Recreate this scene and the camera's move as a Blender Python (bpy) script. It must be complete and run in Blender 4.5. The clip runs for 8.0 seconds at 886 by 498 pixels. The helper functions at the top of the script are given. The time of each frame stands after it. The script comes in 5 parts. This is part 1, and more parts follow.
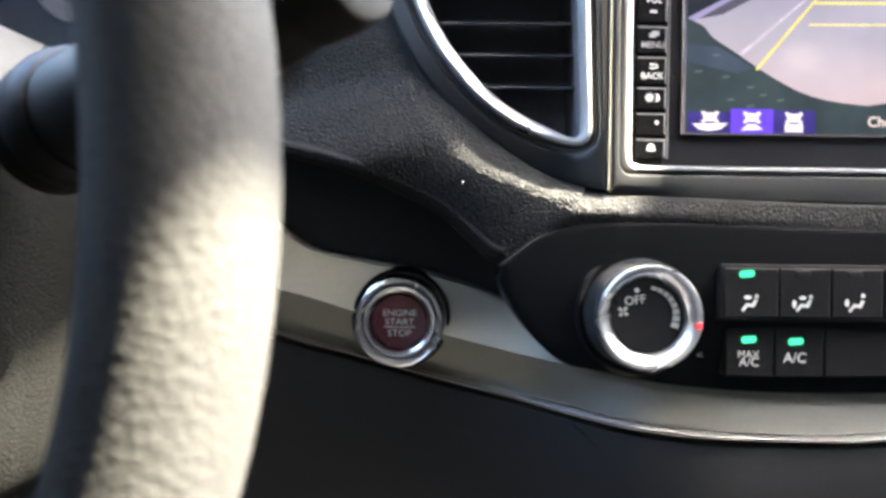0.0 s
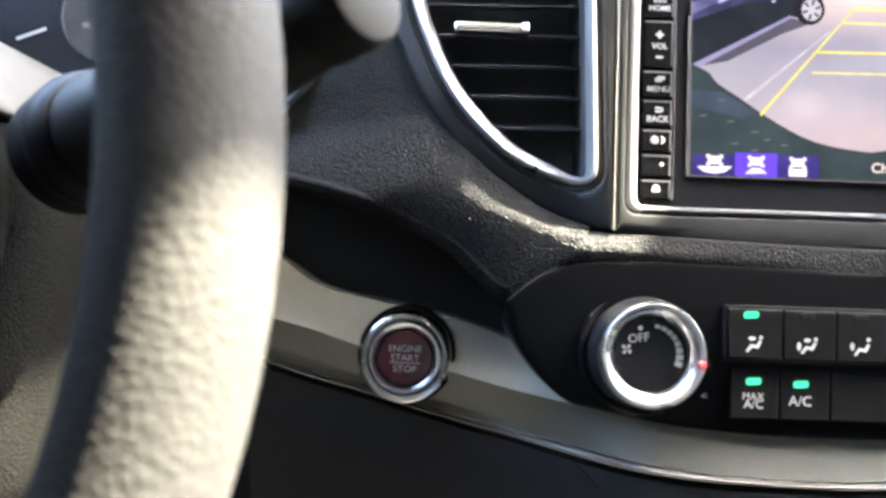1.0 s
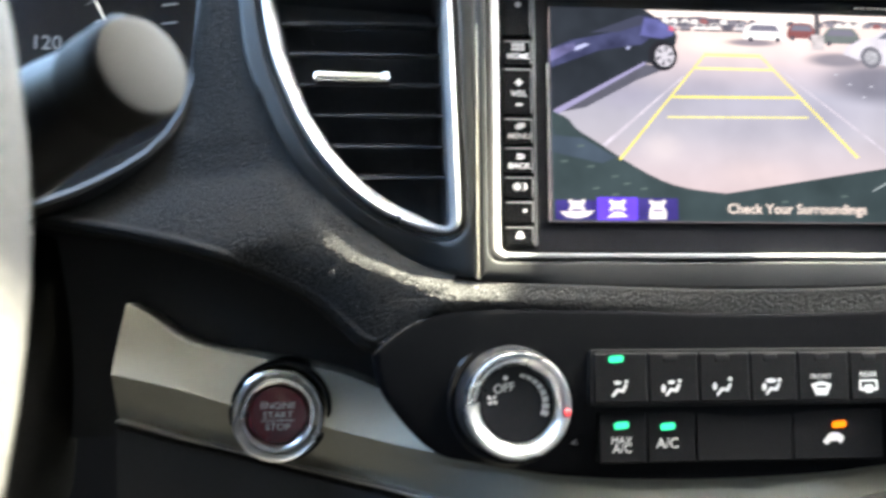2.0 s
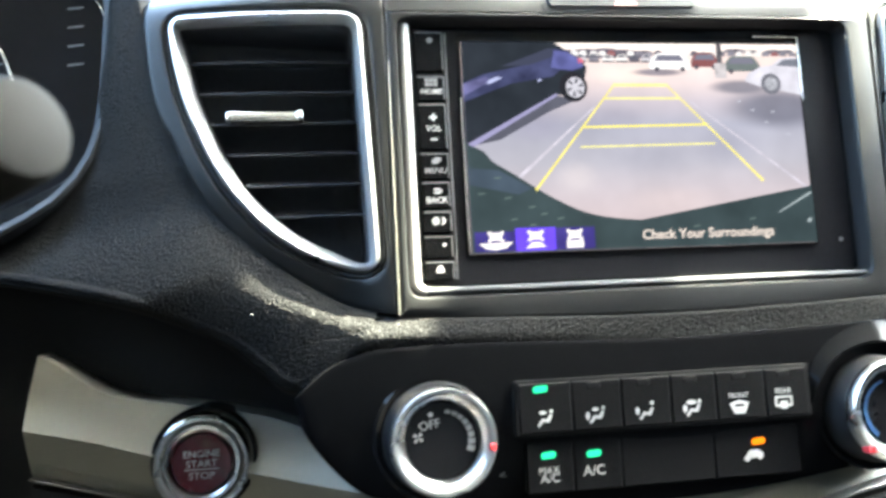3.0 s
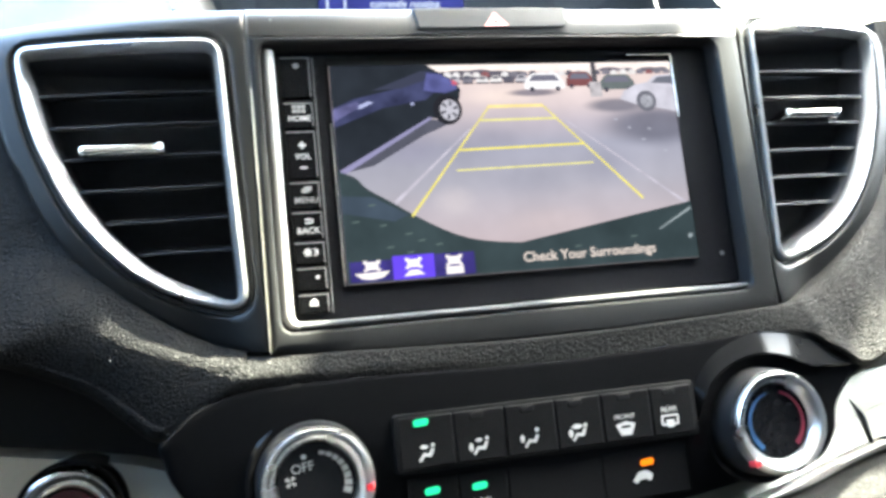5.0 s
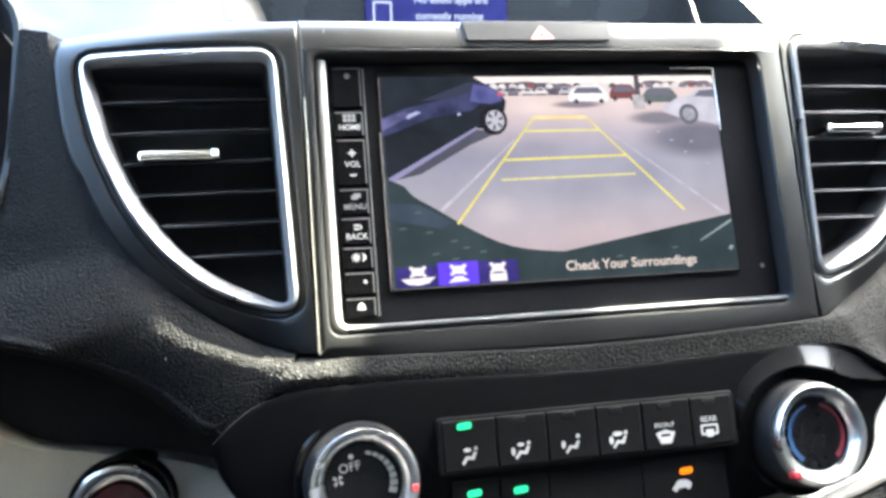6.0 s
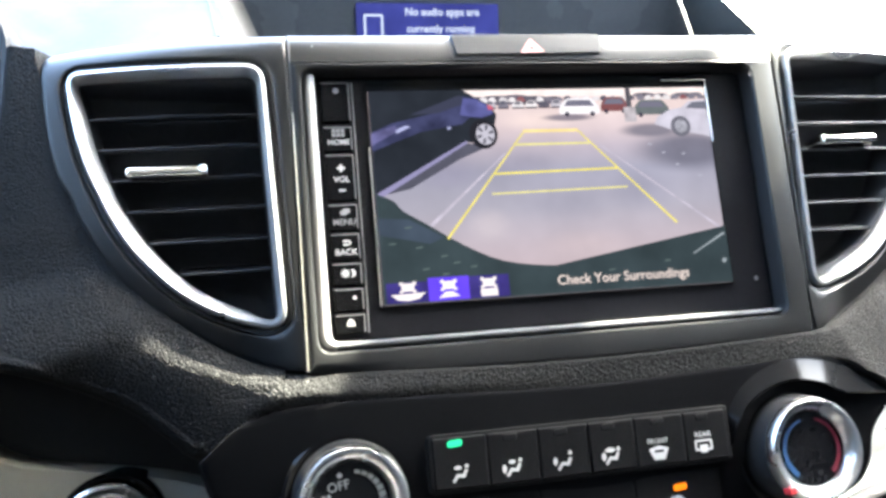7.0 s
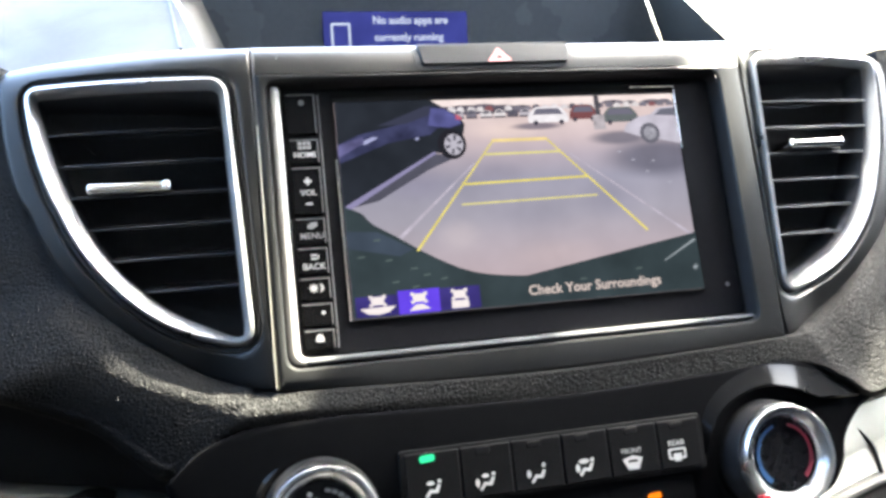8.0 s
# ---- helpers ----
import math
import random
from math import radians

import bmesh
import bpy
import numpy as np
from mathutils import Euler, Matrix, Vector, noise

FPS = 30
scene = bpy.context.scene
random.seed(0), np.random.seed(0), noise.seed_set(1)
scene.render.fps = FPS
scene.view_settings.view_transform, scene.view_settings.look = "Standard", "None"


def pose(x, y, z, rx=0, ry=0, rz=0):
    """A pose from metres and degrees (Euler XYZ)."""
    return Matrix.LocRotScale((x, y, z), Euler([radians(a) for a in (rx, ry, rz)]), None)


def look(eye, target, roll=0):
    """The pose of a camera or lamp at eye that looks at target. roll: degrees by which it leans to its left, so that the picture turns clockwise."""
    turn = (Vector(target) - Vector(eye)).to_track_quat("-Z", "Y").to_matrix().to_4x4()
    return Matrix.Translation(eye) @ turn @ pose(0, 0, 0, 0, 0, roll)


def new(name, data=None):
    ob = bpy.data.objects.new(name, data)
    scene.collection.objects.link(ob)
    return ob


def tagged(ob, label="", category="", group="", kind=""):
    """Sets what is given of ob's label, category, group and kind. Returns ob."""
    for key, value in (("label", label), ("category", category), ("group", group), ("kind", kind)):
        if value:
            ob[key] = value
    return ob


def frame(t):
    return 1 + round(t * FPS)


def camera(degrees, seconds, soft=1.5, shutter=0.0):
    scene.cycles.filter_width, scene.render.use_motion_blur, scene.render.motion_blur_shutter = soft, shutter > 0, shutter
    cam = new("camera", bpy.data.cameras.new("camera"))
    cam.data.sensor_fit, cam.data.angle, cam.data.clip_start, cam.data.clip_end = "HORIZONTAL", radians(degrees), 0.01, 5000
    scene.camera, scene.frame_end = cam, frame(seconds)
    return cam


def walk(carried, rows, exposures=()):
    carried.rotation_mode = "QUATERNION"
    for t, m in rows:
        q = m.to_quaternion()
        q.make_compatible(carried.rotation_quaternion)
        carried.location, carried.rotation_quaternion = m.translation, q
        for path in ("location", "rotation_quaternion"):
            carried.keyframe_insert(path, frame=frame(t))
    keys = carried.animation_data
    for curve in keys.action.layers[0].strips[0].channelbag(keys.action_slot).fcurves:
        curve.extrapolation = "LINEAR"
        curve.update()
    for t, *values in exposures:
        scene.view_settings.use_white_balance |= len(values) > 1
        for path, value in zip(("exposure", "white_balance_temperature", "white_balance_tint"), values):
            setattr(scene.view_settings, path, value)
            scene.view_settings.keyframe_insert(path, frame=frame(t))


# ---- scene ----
cam = camera(58.0, 8.0, soft=3.2, shutter=0.5)
cam.data.dof.use_dof, cam.data.dof.focus_distance, cam.data.dof.aperture_fstop = True, 0.34, 13.0
# The dashboard's own frame: x to the passenger, y into the dash, z up along its face, 0 at the middle of the display. The face leans back.
LEAN_BACK = 22.0
DASH = pose(0, 0, 1.12, -LEAN_BACK, 0, 0)
EXPOSURE = 5.66
PATH = [
    (0, (-0.17908, -0.31683, -0.08674), (-0.15714, 0.68276, -0.10487), 0.672),
    (0.5, (-0.18646, -0.32029, -0.09258), (-0.17099, 0.67920, -0.06491), 1.952),
    (1, (-0.17562, -0.32088, -0.09527), (-0.17371, 0.67777, -0.04349), 2.030),
    (1.5, (-0.17609, -0.31811, -0.09460), (-0.16314, 0.68055, -0.04448), 2.258),
    (2, (-0.14841, -0.31703, -0.08553), (-0.06375, 0.67534, 0.00412), -0.238),
    (2.2, (-0.14835, -0.31055, -0.08455), (-0.03005, 0.67800, 0.00912), -1.462),
    (3.3, (-0.12843, -0.32020, -0.07623), (0.04993, 0.65664, 0.04194), -3.709),
    (3.5, (-0.11491, -0.31895, -0.07360), (0.08631, 0.65368, 0.04254), -4.563),
    (4, (-0.10474, -0.30619, -0.07684), (0.13558, 0.65746, 0.03983), -6.230),
    (4.5, (-0.10871, -0.31199, -0.07578), (0.13500, 0.64961, 0.05046), -6.372),
    (5, (-0.11358, -0.31264, -0.07763), (0.12202, 0.64983, 0.05705), -6.006),
    (5.2, (-0.12014, -0.31174, -0.08001), (0.10976, 0.65145, 0.05936), -5.628),
    (6.3, (-0.12350, -0.31865, -0.07825), (0.08064, 0.64793, 0.07685), -4.764),
    (6.5, (-0.12223, -0.31860, -0.07829), (0.08250, 0.64704, 0.08181), -4.766),
    (7, (-0.11807, -0.31652, -0.07566), (0.08725, 0.64928, 0.08266), -5.131),
    (7.5, (-0.11450, -0.31499, -0.07213), (0.09490, 0.65019, 0.08465), -5.159),
    (8, (-0.11276, -0.31503, -0.07129), (0.11622, 0.64559, 0.08616), -6.336),
]
walk(cam, [(t, DASH @ look(eye, target, roll)) for t, eye, target, roll in PATH], exposures=[(0.0, EXPOSURE + 0.76, 6300, 5), (1.5, EXPOSURE + 0.78, 6350, 4), (2.0, EXPOSURE + 0.86, 6300, -1), (2.2, EXPOSURE + 0.72, 6250, -1), (3.5, EXPOSURE + 0.72, 6150, -7), (4.0, EXPOSURE + 0.36, 6100, -6), (4.5, EXPOSURE + 0.44, 6050, -5), (5.2, EXPOSURE + 0.44, 6050, -3), (7.0, EXPOSURE + 0.40, 6050, 1), (7.5, EXPOSURE + 0.38, 6050, 1), (8.0, EXPOSURE + 0.14, 6150, 2)])

# ---- world, sun ----
SUN_WAY = Vector((0.55, 0.2186, 0.807)).normalized()
world = bpy.data.worlds.new("sky")
scene.world = world
world.use_nodes = True
wn = world.node_tree.nodes
sky = wn.new("ShaderNodeTexSky")
sky.sky_type, sky.sun_disc, sky.dust_density = "NISHITA", False, 5.0
sky.sun_elevation = math.asin(SUN_WAY.z)
sky.sun_rotation = math.atan2(SUN_WAY.x, SUN_WAY.y)
world.node_tree.links.new(sky.outputs[0], wn["Background"].inputs[0])
wn["Background"].inputs[1].default_value = 0.122
sun = new("sun", bpy.data.lights.new("sun", "SUN"))
sun.data.energy, sun.data.angle, sun.data.color = 3.45, radians(0.75), (1.0, 0.88, 0.70)
sun.matrix_world = look(SUN_WAY * 20, (0, 0, 0))


# ---- materials ----
def material(name, colour, rough=0.5, metal=0.0, vary=0.12, grain=0.0, grain_size=900.0, fine=0.0, coat=0.0, spec=0.5, cells=False):
    """A procedural surface: base colour with stains at two scales, uneven gloss, leather cells or fine grain as bump."""
    m = bpy.data.materials.new(name)
    m.use_nodes = True
    nt = m.node_tree
    b = nt.nodes["Principled BSDF"]
    link = nt.links.new
    co = nt.nodes.new("ShaderNodeTexCoord")
    big = nt.nodes.new("ShaderNodeTexNoise")
    big.inputs["Scale"].default_value, big.inputs["Detail"].default_value = 22, 4
    small = nt.nodes.new("ShaderNodeTexNoise")
    small.inputs["Scale"].default_value, small.inputs["Detail"].default_value = 420, 3
    link(co.outputs["Object"], big.inputs["Vector"])
    link(co.outputs["Object"], small.inputs["Vector"])
    add = nt.nodes.new("ShaderNodeMath")
    add.operation = "ADD"
    link(big.outputs[0], add.inputs[0])
    link(small.outputs[0], add.inputs[1])
    ramp = nt.nodes.new("ShaderNodeMapRange")
    ramp.inputs["From Min"].default_value, ramp.inputs["From Max"].default_value = 0.7, 1.3
    ramp.inputs["To Min"].default_value, ramp.inputs["To Max"].default_value = 1 - vary, 1 + vary
    link(add.outputs[0], ramp.inputs["Value"])
    mul = nt.nodes.new("ShaderNodeVectorMath")
    mul.operation = "SCALE"
    mul.inputs[0].default_value = colour
    link(ramp.outputs[0], mul.inputs["Scale"])
    link(mul.outputs[0], b.inputs["Base Color"])
    rr = nt.nodes.new("ShaderNodeMapRange")
    rr.inputs["From Min"].default_value, rr.inputs["From Max"].default_value = 0.35, 0.65
    rr.inputs["To Min"].default_value, rr.inputs["To Max"].default_value = max(0.02, rough - 0.06), min(1.0, rough + 0.06)
    link(big.outputs[0], rr.inputs["Value"])
    link(rr.outputs[0], b.inputs["Roughness"])
    b.inputs["Metallic"].default_value = metal
    b.inputs["Specular IOR Level"].default_value = spec
    b.inputs["Coat Weight"].default_value = coat
    b.inputs["Coat Roughness"].default_value = 0.06
    if grain or fine:
        bump = nt.nodes.new("ShaderNodeBump")
        if cells:
            v = nt.nodes.new("ShaderNodeTexVoronoi")
            v.feature = "DISTANCE_TO_EDGE"
            v.inputs["Scale"].default_value = grain_size
            warp = nt.nodes.new("ShaderNodeVectorMath")
            warp.operation = "MULTIPLY_ADD"
            warp.inputs[1].default_value = (0.0008, 0.0008, 0.0008)
            link(small.outputs["Color"], warp.inputs[0])
            link(co.outputs["Object"], warp.inputs[2])
            link(warp.outputs[0], v.inputs["Vector"])
            inv = nt.nodes.new("ShaderNodeMapRange")
            inv.interpolation_type = "SMOOTHSTEP"
            inv.inputs["From Max"].default_value = 0.30
            link(v.outputs["Distance"], inv.inputs["Value"])
            height = inv.outputs[0]
        else:
            n = nt.nodes.new("ShaderNodeTexNoise")
            n.inputs["Scale"].default_value, n.inputs["Detail"].default_value = grain_size, 2
            link(co.outputs["Object"], n.inputs["Vector"])
            height = n.outputs[0]
        link(height, bump.inputs["Height"])
        bump.inputs["Strength"].default_value = grain or fine
        bump.inputs["Distance"].default_value = 0.0006
        link(bump.outputs[0], b.inputs["Normal"])
    return m


def glow(name, colour, strength=1.0, vary=0.0, size=60.0):
    """Something that gives off light: a display's picture or a lamp."""
    strength = 1.05 * strength / 2 ** EXPOSURE
    m = bpy.data.materials.new(name)
    m.use_nodes = True
    nt = m.node_tree
    nt.nodes.remove(nt.nodes["Principled BSDF"])
    e = nt.nodes.new("ShaderNodeEmission")
    e.inputs[0].default_value, e.inputs[1].default_value = (*colour, 1), strength
    if vary:
        co = nt.nodes.new("ShaderNodeTexCoord")
        n = nt.nodes.new("ShaderNodeTexNoise")
        n.inputs["Scale"].default_value, n.inputs["Detail"].default_value = size, 5
        r = nt.nodes.new("ShaderNodeMapRange")
        r.inputs["From Min"].default_value, r.inputs["From Max"].default_value = 0.3, 0.7
        r.inputs["To Min"].default_value, r.inputs["To Max"].default_value = strength * (1 - vary), strength * (1 + vary)
        nt.links.new(co.outputs["Object"], n.inputs["Vector"])
        nt.links.new(n.outputs[0], r.inputs["Value"])
        nt.links.new(r.outputs[0], e.inputs[1])
    nt.links.new(e.outputs[0], nt.nodes["Material Output"].inputs[0])
    return m


def glow_ramp(name, stops, vary=0.08):
    """A lit picture's ground: colours blended from below to above, with soft blotches."""
    m = glow(name, (1, 1, 1), 1.0, vary, 28)
    nt = m.node_tree
    co = nt.nodes.new("ShaderNodeTexCoord")
    sep = nt.nodes.new("ShaderNodeSeparateXYZ")
    mr = nt.nodes.new("ShaderNodeMapRange")
    z0, z1 = stops[0][0], stops[-1][0]
    mr.inputs["From Min"].default_value, mr.inputs["From Max"].default_value = z0, z1
    ramp = nt.nodes.new("ShaderNodeValToRGB")
    while len(ramp.color_ramp.elements) < len(stops):
        ramp.color_ramp.elements.new(0.5)
    for e, (z, c) in zip(ramp.color_ramp.elements, stops):
        e.position, e.color = (z - z0) / (z1 - z0), (*c, 1)
    nt.links.new(co.outputs["Object"], sep.inputs[0])
    nt.links.new(sep.outputs[2], mr.inputs["Value"])
    nt.links.new(mr.outputs[0], ramp.inputs[0])
    nt.links.new(ramp.outputs[0], nt.nodes["Emission"].inputs[0])
    return m


PAD = material("grained black vinyl", (0.0077, 0.0077, 0.0077), 0.60, vary=0.15, grain=0.9, grain_size=740, cells=True, spec=0.09)
FASCIA = material("satin charcoal plastic", (0.0068, 0.0071, 0.0074), 0.40, vary=0.06, fine=0.03, grain_size=2500, spec=0.34)
LOWER = material("black lower trim", (0.011, 0.011, 0.012), 0.55, vary=0.15, fine=0.10, grain_size=1500, spec=0.35)
RECESS = material("black recess trim", (0.018, 0.018, 0.0195), 0.6, vary=0.1, spec=0.3)
GLOSS = material("piano black", (0.0050, 0.0051, 0.0056), 0.10, vary=0.1, spec=0.08)
GLASS = material("black display glass", (0.011, 0.011, 0.0125), 0.20, vary=0.1, spec=0.10)
SILVER = material("silver painted trim", (0.240, 0.234, 0.200), 0.50, metal=0.83, vary=0.03)
CHROME = material("satin chrome", (0.78, 0.78, 0.78), 0.27, metal=1.0, vary=0.03)
BRIGHT = material("bright chrome", (0.85, 0.84, 0.80), 0.12, metal=1.0, vary=0.03)
SLAT = material("black vent slat", (0.024, 0.025, 0.028), 0.45, vary=0.08, spec=0.2)
HOLLOW = material("dark duct", (0.058, 0.060, 0.066), 0.7, spec=0.2)
KEY = material("black button plastic", (0.0054, 0.0055, 0.0060), 0.5, vary=0.06, fine=0.03, grain_size=2500, spec=0.05)
DIAL = material("black knob face", (0.007, 0.007, 0.008), 0.15, vary=0.1, spec=0.25)
SATIN = material("satin silver", (0.60, 0.60, 0.605), 0.33, metal=0.82, vary=0.02)
KNOB = material("satin black knob", (0.013, 0.013, 0.0138), 0.40, vary=0.08, spec=0.25)
PRINT = material("white printing", (0.38, 0.38, 0.38), 0.6, vary=0.05)
PRINT_DIM = material("grey printing", (0.17, 0.17, 0.175), 0.6, vary=0.05)
REDCAP = material("dark red translucent cap", (0.055, 0.006, 0.010), 0.22, vary=0.12, coat=0.4)
REDMARK = material("red index mark", (0.45, 0.03, 0.04), 0.45, vary=0.05)
BLUEMARK = material("blue printing", (0.012, 0.055, 0.15), 0.5, vary=0.05)
LEATHER = material("black wheel leather", (0.0225, 0.0221, 0.0212), 0.70, vary=0.18, grain=0.30, grain_size=480, cells=True, spec=0.055)
SHROUD = material("charcoal column plastic", (0.0034, 0.0034, 0.0031), 0.75, vary=0.15, grain=0.7, grain_size=800, cells=True, spec=0.015)
STEM = material("satin black stalk plastic", (0.0050, 0.0050, 0.0053), 0.5, vary=0.12, fine=0.05, grain_size=1800, spec=0.10)
STALKCAP = material("grey stalk end", (0.0058, 0.0058, 0.0057), 0.7, vary=0.08, spec=0.08)
TOPPAD = material("grey dash top", (0.035, 0.034, 0.0325), 0.62, vary=0.08, fine=0.10, grain_size=1300, spec=0.10)
LINER = material("grey lining", (0.50, 0.505, 0.51), 0.9, vary=0.06)
HUB = material("matt black hub", (0.0022, 0.0022, 0.0024), 0.9, vary=0.1, spec=0.05)
TRIM_DIM = material("dull grey trim", (0.070, 0.073, 0.078), 0.60, metal=0.35, vary=0.03)
TRIM = material("satin grey trim", (0.32, 0.31, 0.295), 0.50, metal=0.65, vary=0.02)
REDSCALE = material("dark red printing", (0.16, 0.012, 0.030), 0.5, vary=0.05)
UPPER_GLASS = material("dark tinted glass", (0.040, 0.046, 0.054), 0.25, vary=0.1, spec=0.2)
TARMAC = material("sunlit asphalt", (0.22, 0.21, 0.20), 0.9, vary=0.15)
PINK = material("hazard print", (0.42, 0.15, 0.145), 0.5, vary=0.03)
LED_GREEN = glow("green led", (0.10, 1.0, 0.42), 1.1)
LED_AMBER = glow("amber led", (1.0, 0.21, 0.008), 1.4)
LED_OFF = material("unlit led window", (0.0065, 0.0065, 0.007), 0.4, spec=0.1)


# ---- mesh helpers ----
ORIGIN = {}


def thing(name, o, label, category, group="", kind=""):
    """A thing's Empty at o, in the dashboard's frame."""
    ob = new(name)
    ob.empty_display_size = 0.02
    ob.matrix_world = DASH @ Matrix.Translation(o)
    ORIGIN[ob] = Vector(o)
    return tagged(ob, label, category, group, kind)


def part(name, bm, mat, parent, label="", smooth=True, recalc=True):
    """Links a bmesh, made in the dashboard's frame, as one mesh under a thing or a part."""
    root = parent
    while root.parent:
        root = root.parent
    bmesh.ops.translate(bm, verts=bm.verts, vec=-ORIGIN[root])
    if recalc:
        bmesh.ops.recalc_face_normals(bm, faces=bm.faces)
    me = bpy.data.meshes.new(name)
    bm.to_mesh(me)
    bm.free()
    if smooth:
        me.polygons.foreach_set("use_smooth", [True] * len(me.polygons))
        me.set_sharp_from_angle(angle=radians(38))
    me.materials.append(mat)
    ob = new(name, me)
    ob.parent = parent
    if label:
        ob["label"] = label
    return ob


def bez(a, c, b, t):
    return ((1 - t) ** 2 * a[0] + 2 * t * (1 - t) * c[0] + t * t * b[0], (1 - t) ** 2 * a[1] + 2 * t * (1 - t) * c[1] + t * t * b[1])


def outline(corners, n=10, k=5):
    """A closed loop of (x, z) points. Corners: (x, z, radius) or (x, z, radius, cx, cz), with the control point of the curve to the next corner."""
    out, m = [], len(corners)
    sides = []
    for i, c in enumerate(corners):
        d = corners[(i + 1) % m]
        a, b = c[:2], d[:2]
        ctrl = c[3:5] if len(c) > 3 else ((a[0] + b[0]) / 2, (a[1] + b[1]) / 2)
        ln = max(1e-6, math.dist(a, ctrl) + math.dist(ctrl, b))
        t0, t1 = min(0.45, c[2] / ln), 1 - min(0.45, d[2] / ln)
        sides.append([bez(a, ctrl, b, t0 + (t1 - t0) * j / n) for j in range(n + 1)])
    for i in range(m):
        out += sides[i]
        a, b, c = sides[i][-1], sides[(i + 1) % m][0], corners[(i + 1) % m][:2]
        if corners[(i + 1) % m][2] > 0:
            out += [bez(a, c, b, j / k) for j in range(1, k)]
        else:
            out.pop()
    return out


def box_loop(x0, z0, x1, z1, r, n=1, k=4):
    return outline([(x0, z0, r), (x1, z0, r), (x1, z1, r), (x0, z1, r)], n, k)


def round_loop(cx, cz, r, n=40, rz=None):
    return [(cx + r * math.cos(2 * math.pi * i / n), cz + (rz or r) * math.sin(2 * math.pi * i / n)) for i in range(n)]


def inset(loop, d):
    """The loop moved inward by d (outward if negative)."""
    n = len(loop)
    area = sum(loop[i][0] * loop[(i + 1) % n][1] - loop[(i + 1) % n][0] * loop[i][1] for i in range(n))
    s = 1 if area > 0 else -1
    out = []
    for i in range(n):
        ax, az = loop[i - 1]
        bx, bz = loop[(i + 1) % n]
        tx, tz = bx - ax, bz - az
        ln = math.hypot(tx, tz) or 1
        out.append((loop[i][0] - s * tz / ln * d, loop[i][1] + s * tx / ln * d))
    return out


def grow(loop, f, cx, cz):
    return [(cx + (x - cx) * f, cz + (z - cz) * f) for x, z in loop]


def lift(loop, y):
    """(x, z) points at depth y: a number, or a function of x and z."""
    return [(x, y(x, z) if callable(y) else y, z) for x, z in loop]


def stack(loops, start=False, end=False, bm=None):
    """Bridges closed loops of equally many points; start, end: whether the first and the last are capped."""
    bm = bm or bmesh.new()
    rows = [[bm.verts.new(p) for p in lp] for lp in loops]
    n = len(rows[0])
    for a, b in zip(rows, rows[1:]):
        for i in range(n):
            bm.faces.new((a[i], a[(i + 1) % n], b[(i + 1) % n], b[i]))
    if start:
        bm.faces.new(rows[0])
    if end:
        bm.faces.new(rows[-1])
    return bm


def sheet(rows, bm=None, close=False):
    """Bridges open rows of equally many points."""
    bm = bm or bmesh.new()
    vs = [[bm.verts.new(p) for p in r] for r in rows]
    for a, b in zip(vs, vs[1:]):
        for i in range(len(a) - 1 + close):
            j = (i + 1) % len(a)
            bm.faces.new((a[i], a[j], b[j], b[i]))
    return bm


def slab(loop, y0, y1, bevel=0.0006, bm=None):
    """A plate with a rounded front edge: back at y1, front at y0."""
    return stack([lift(loop, y1), lift(loop, y0 + bevel), lift(inset(loop, bevel * 0.35), y0 + bevel * 0.35), lift(inset(loop, bevel), y0), lift(inset(loop, bevel * 1.2), y0)], True, True, bm)


def flat(loop, y, bm=None):
    bm = bm or bmesh.new()
    bm.faces.new([bm.verts.new(p) for p in lift(loop, y)])
    return bm


def bar(a, b, w, y, w2=None, bm=None):
    """A flat line from a to b (x, z), w wide, at depth y."""
    dx, dz = b[0] - a[0], b[1] - a[1]
    ln = math.hypot(dx, dz)
    nx, nz = -dz / ln / 2, dx / ln / 2
    w2 = w if w2 is None else w2
    return flat([(a[0] + nx * w, a[1] + nz * w), (b[0] + nx * w2, b[1] + nz * w2), (b[0] - nx * w2, b[1] - nz * w2), (a[0] - nx * w, a[1] - nz * w)], y, bm)


def tube(points, radius, n=12, bm=None, caps=True):
    """A tube along points in space; radius: a number, or one for each point."""
    pts = [Vector(p) for p in points]
    rows, side = [], None
    for i, p in enumerate(pts):
        t = (pts[min(i + 1, len(pts) - 1)] - pts[max(i - 1, 0)]).normalized()
        if side is None:
            side = t.orthogonal().normalized()
        side = (side - t * side.dot(t)).normalized()
        up = t.cross(side)
        r = radius[i] if isinstance(radius, (list, tuple)) else radius
        rows.append([p + (side * math.cos(2 * math.pi * k / n) + up * math.sin(2 * math.pi * k / n)) * r for k in range(n)])
    return stack(rows, caps, caps, bm)


def spline(ctrl, per):
    """A smooth curve through points of any dimension, per steps between two of them."""
    out, n = [], len(ctrl)
    for i in range(n - 1):
        p0, p1, p2, p3 = ctrl[max(i - 1, 0)], ctrl[i], ctrl[i + 1], ctrl[min(i + 2, n - 1)]
        for j in range(per):
            t = j / per
            out.append(tuple(0.5 * (2 * b + (c - a) * t + (2 * a - 5 * b + 4 * c - d) * t * t + (3 * b - a - 3 * c + d) * t ** 3) for a, b, c, d in zip(p0, p1, p2, p3)))
    out.append(tuple(ctrl[-1]))
    return out


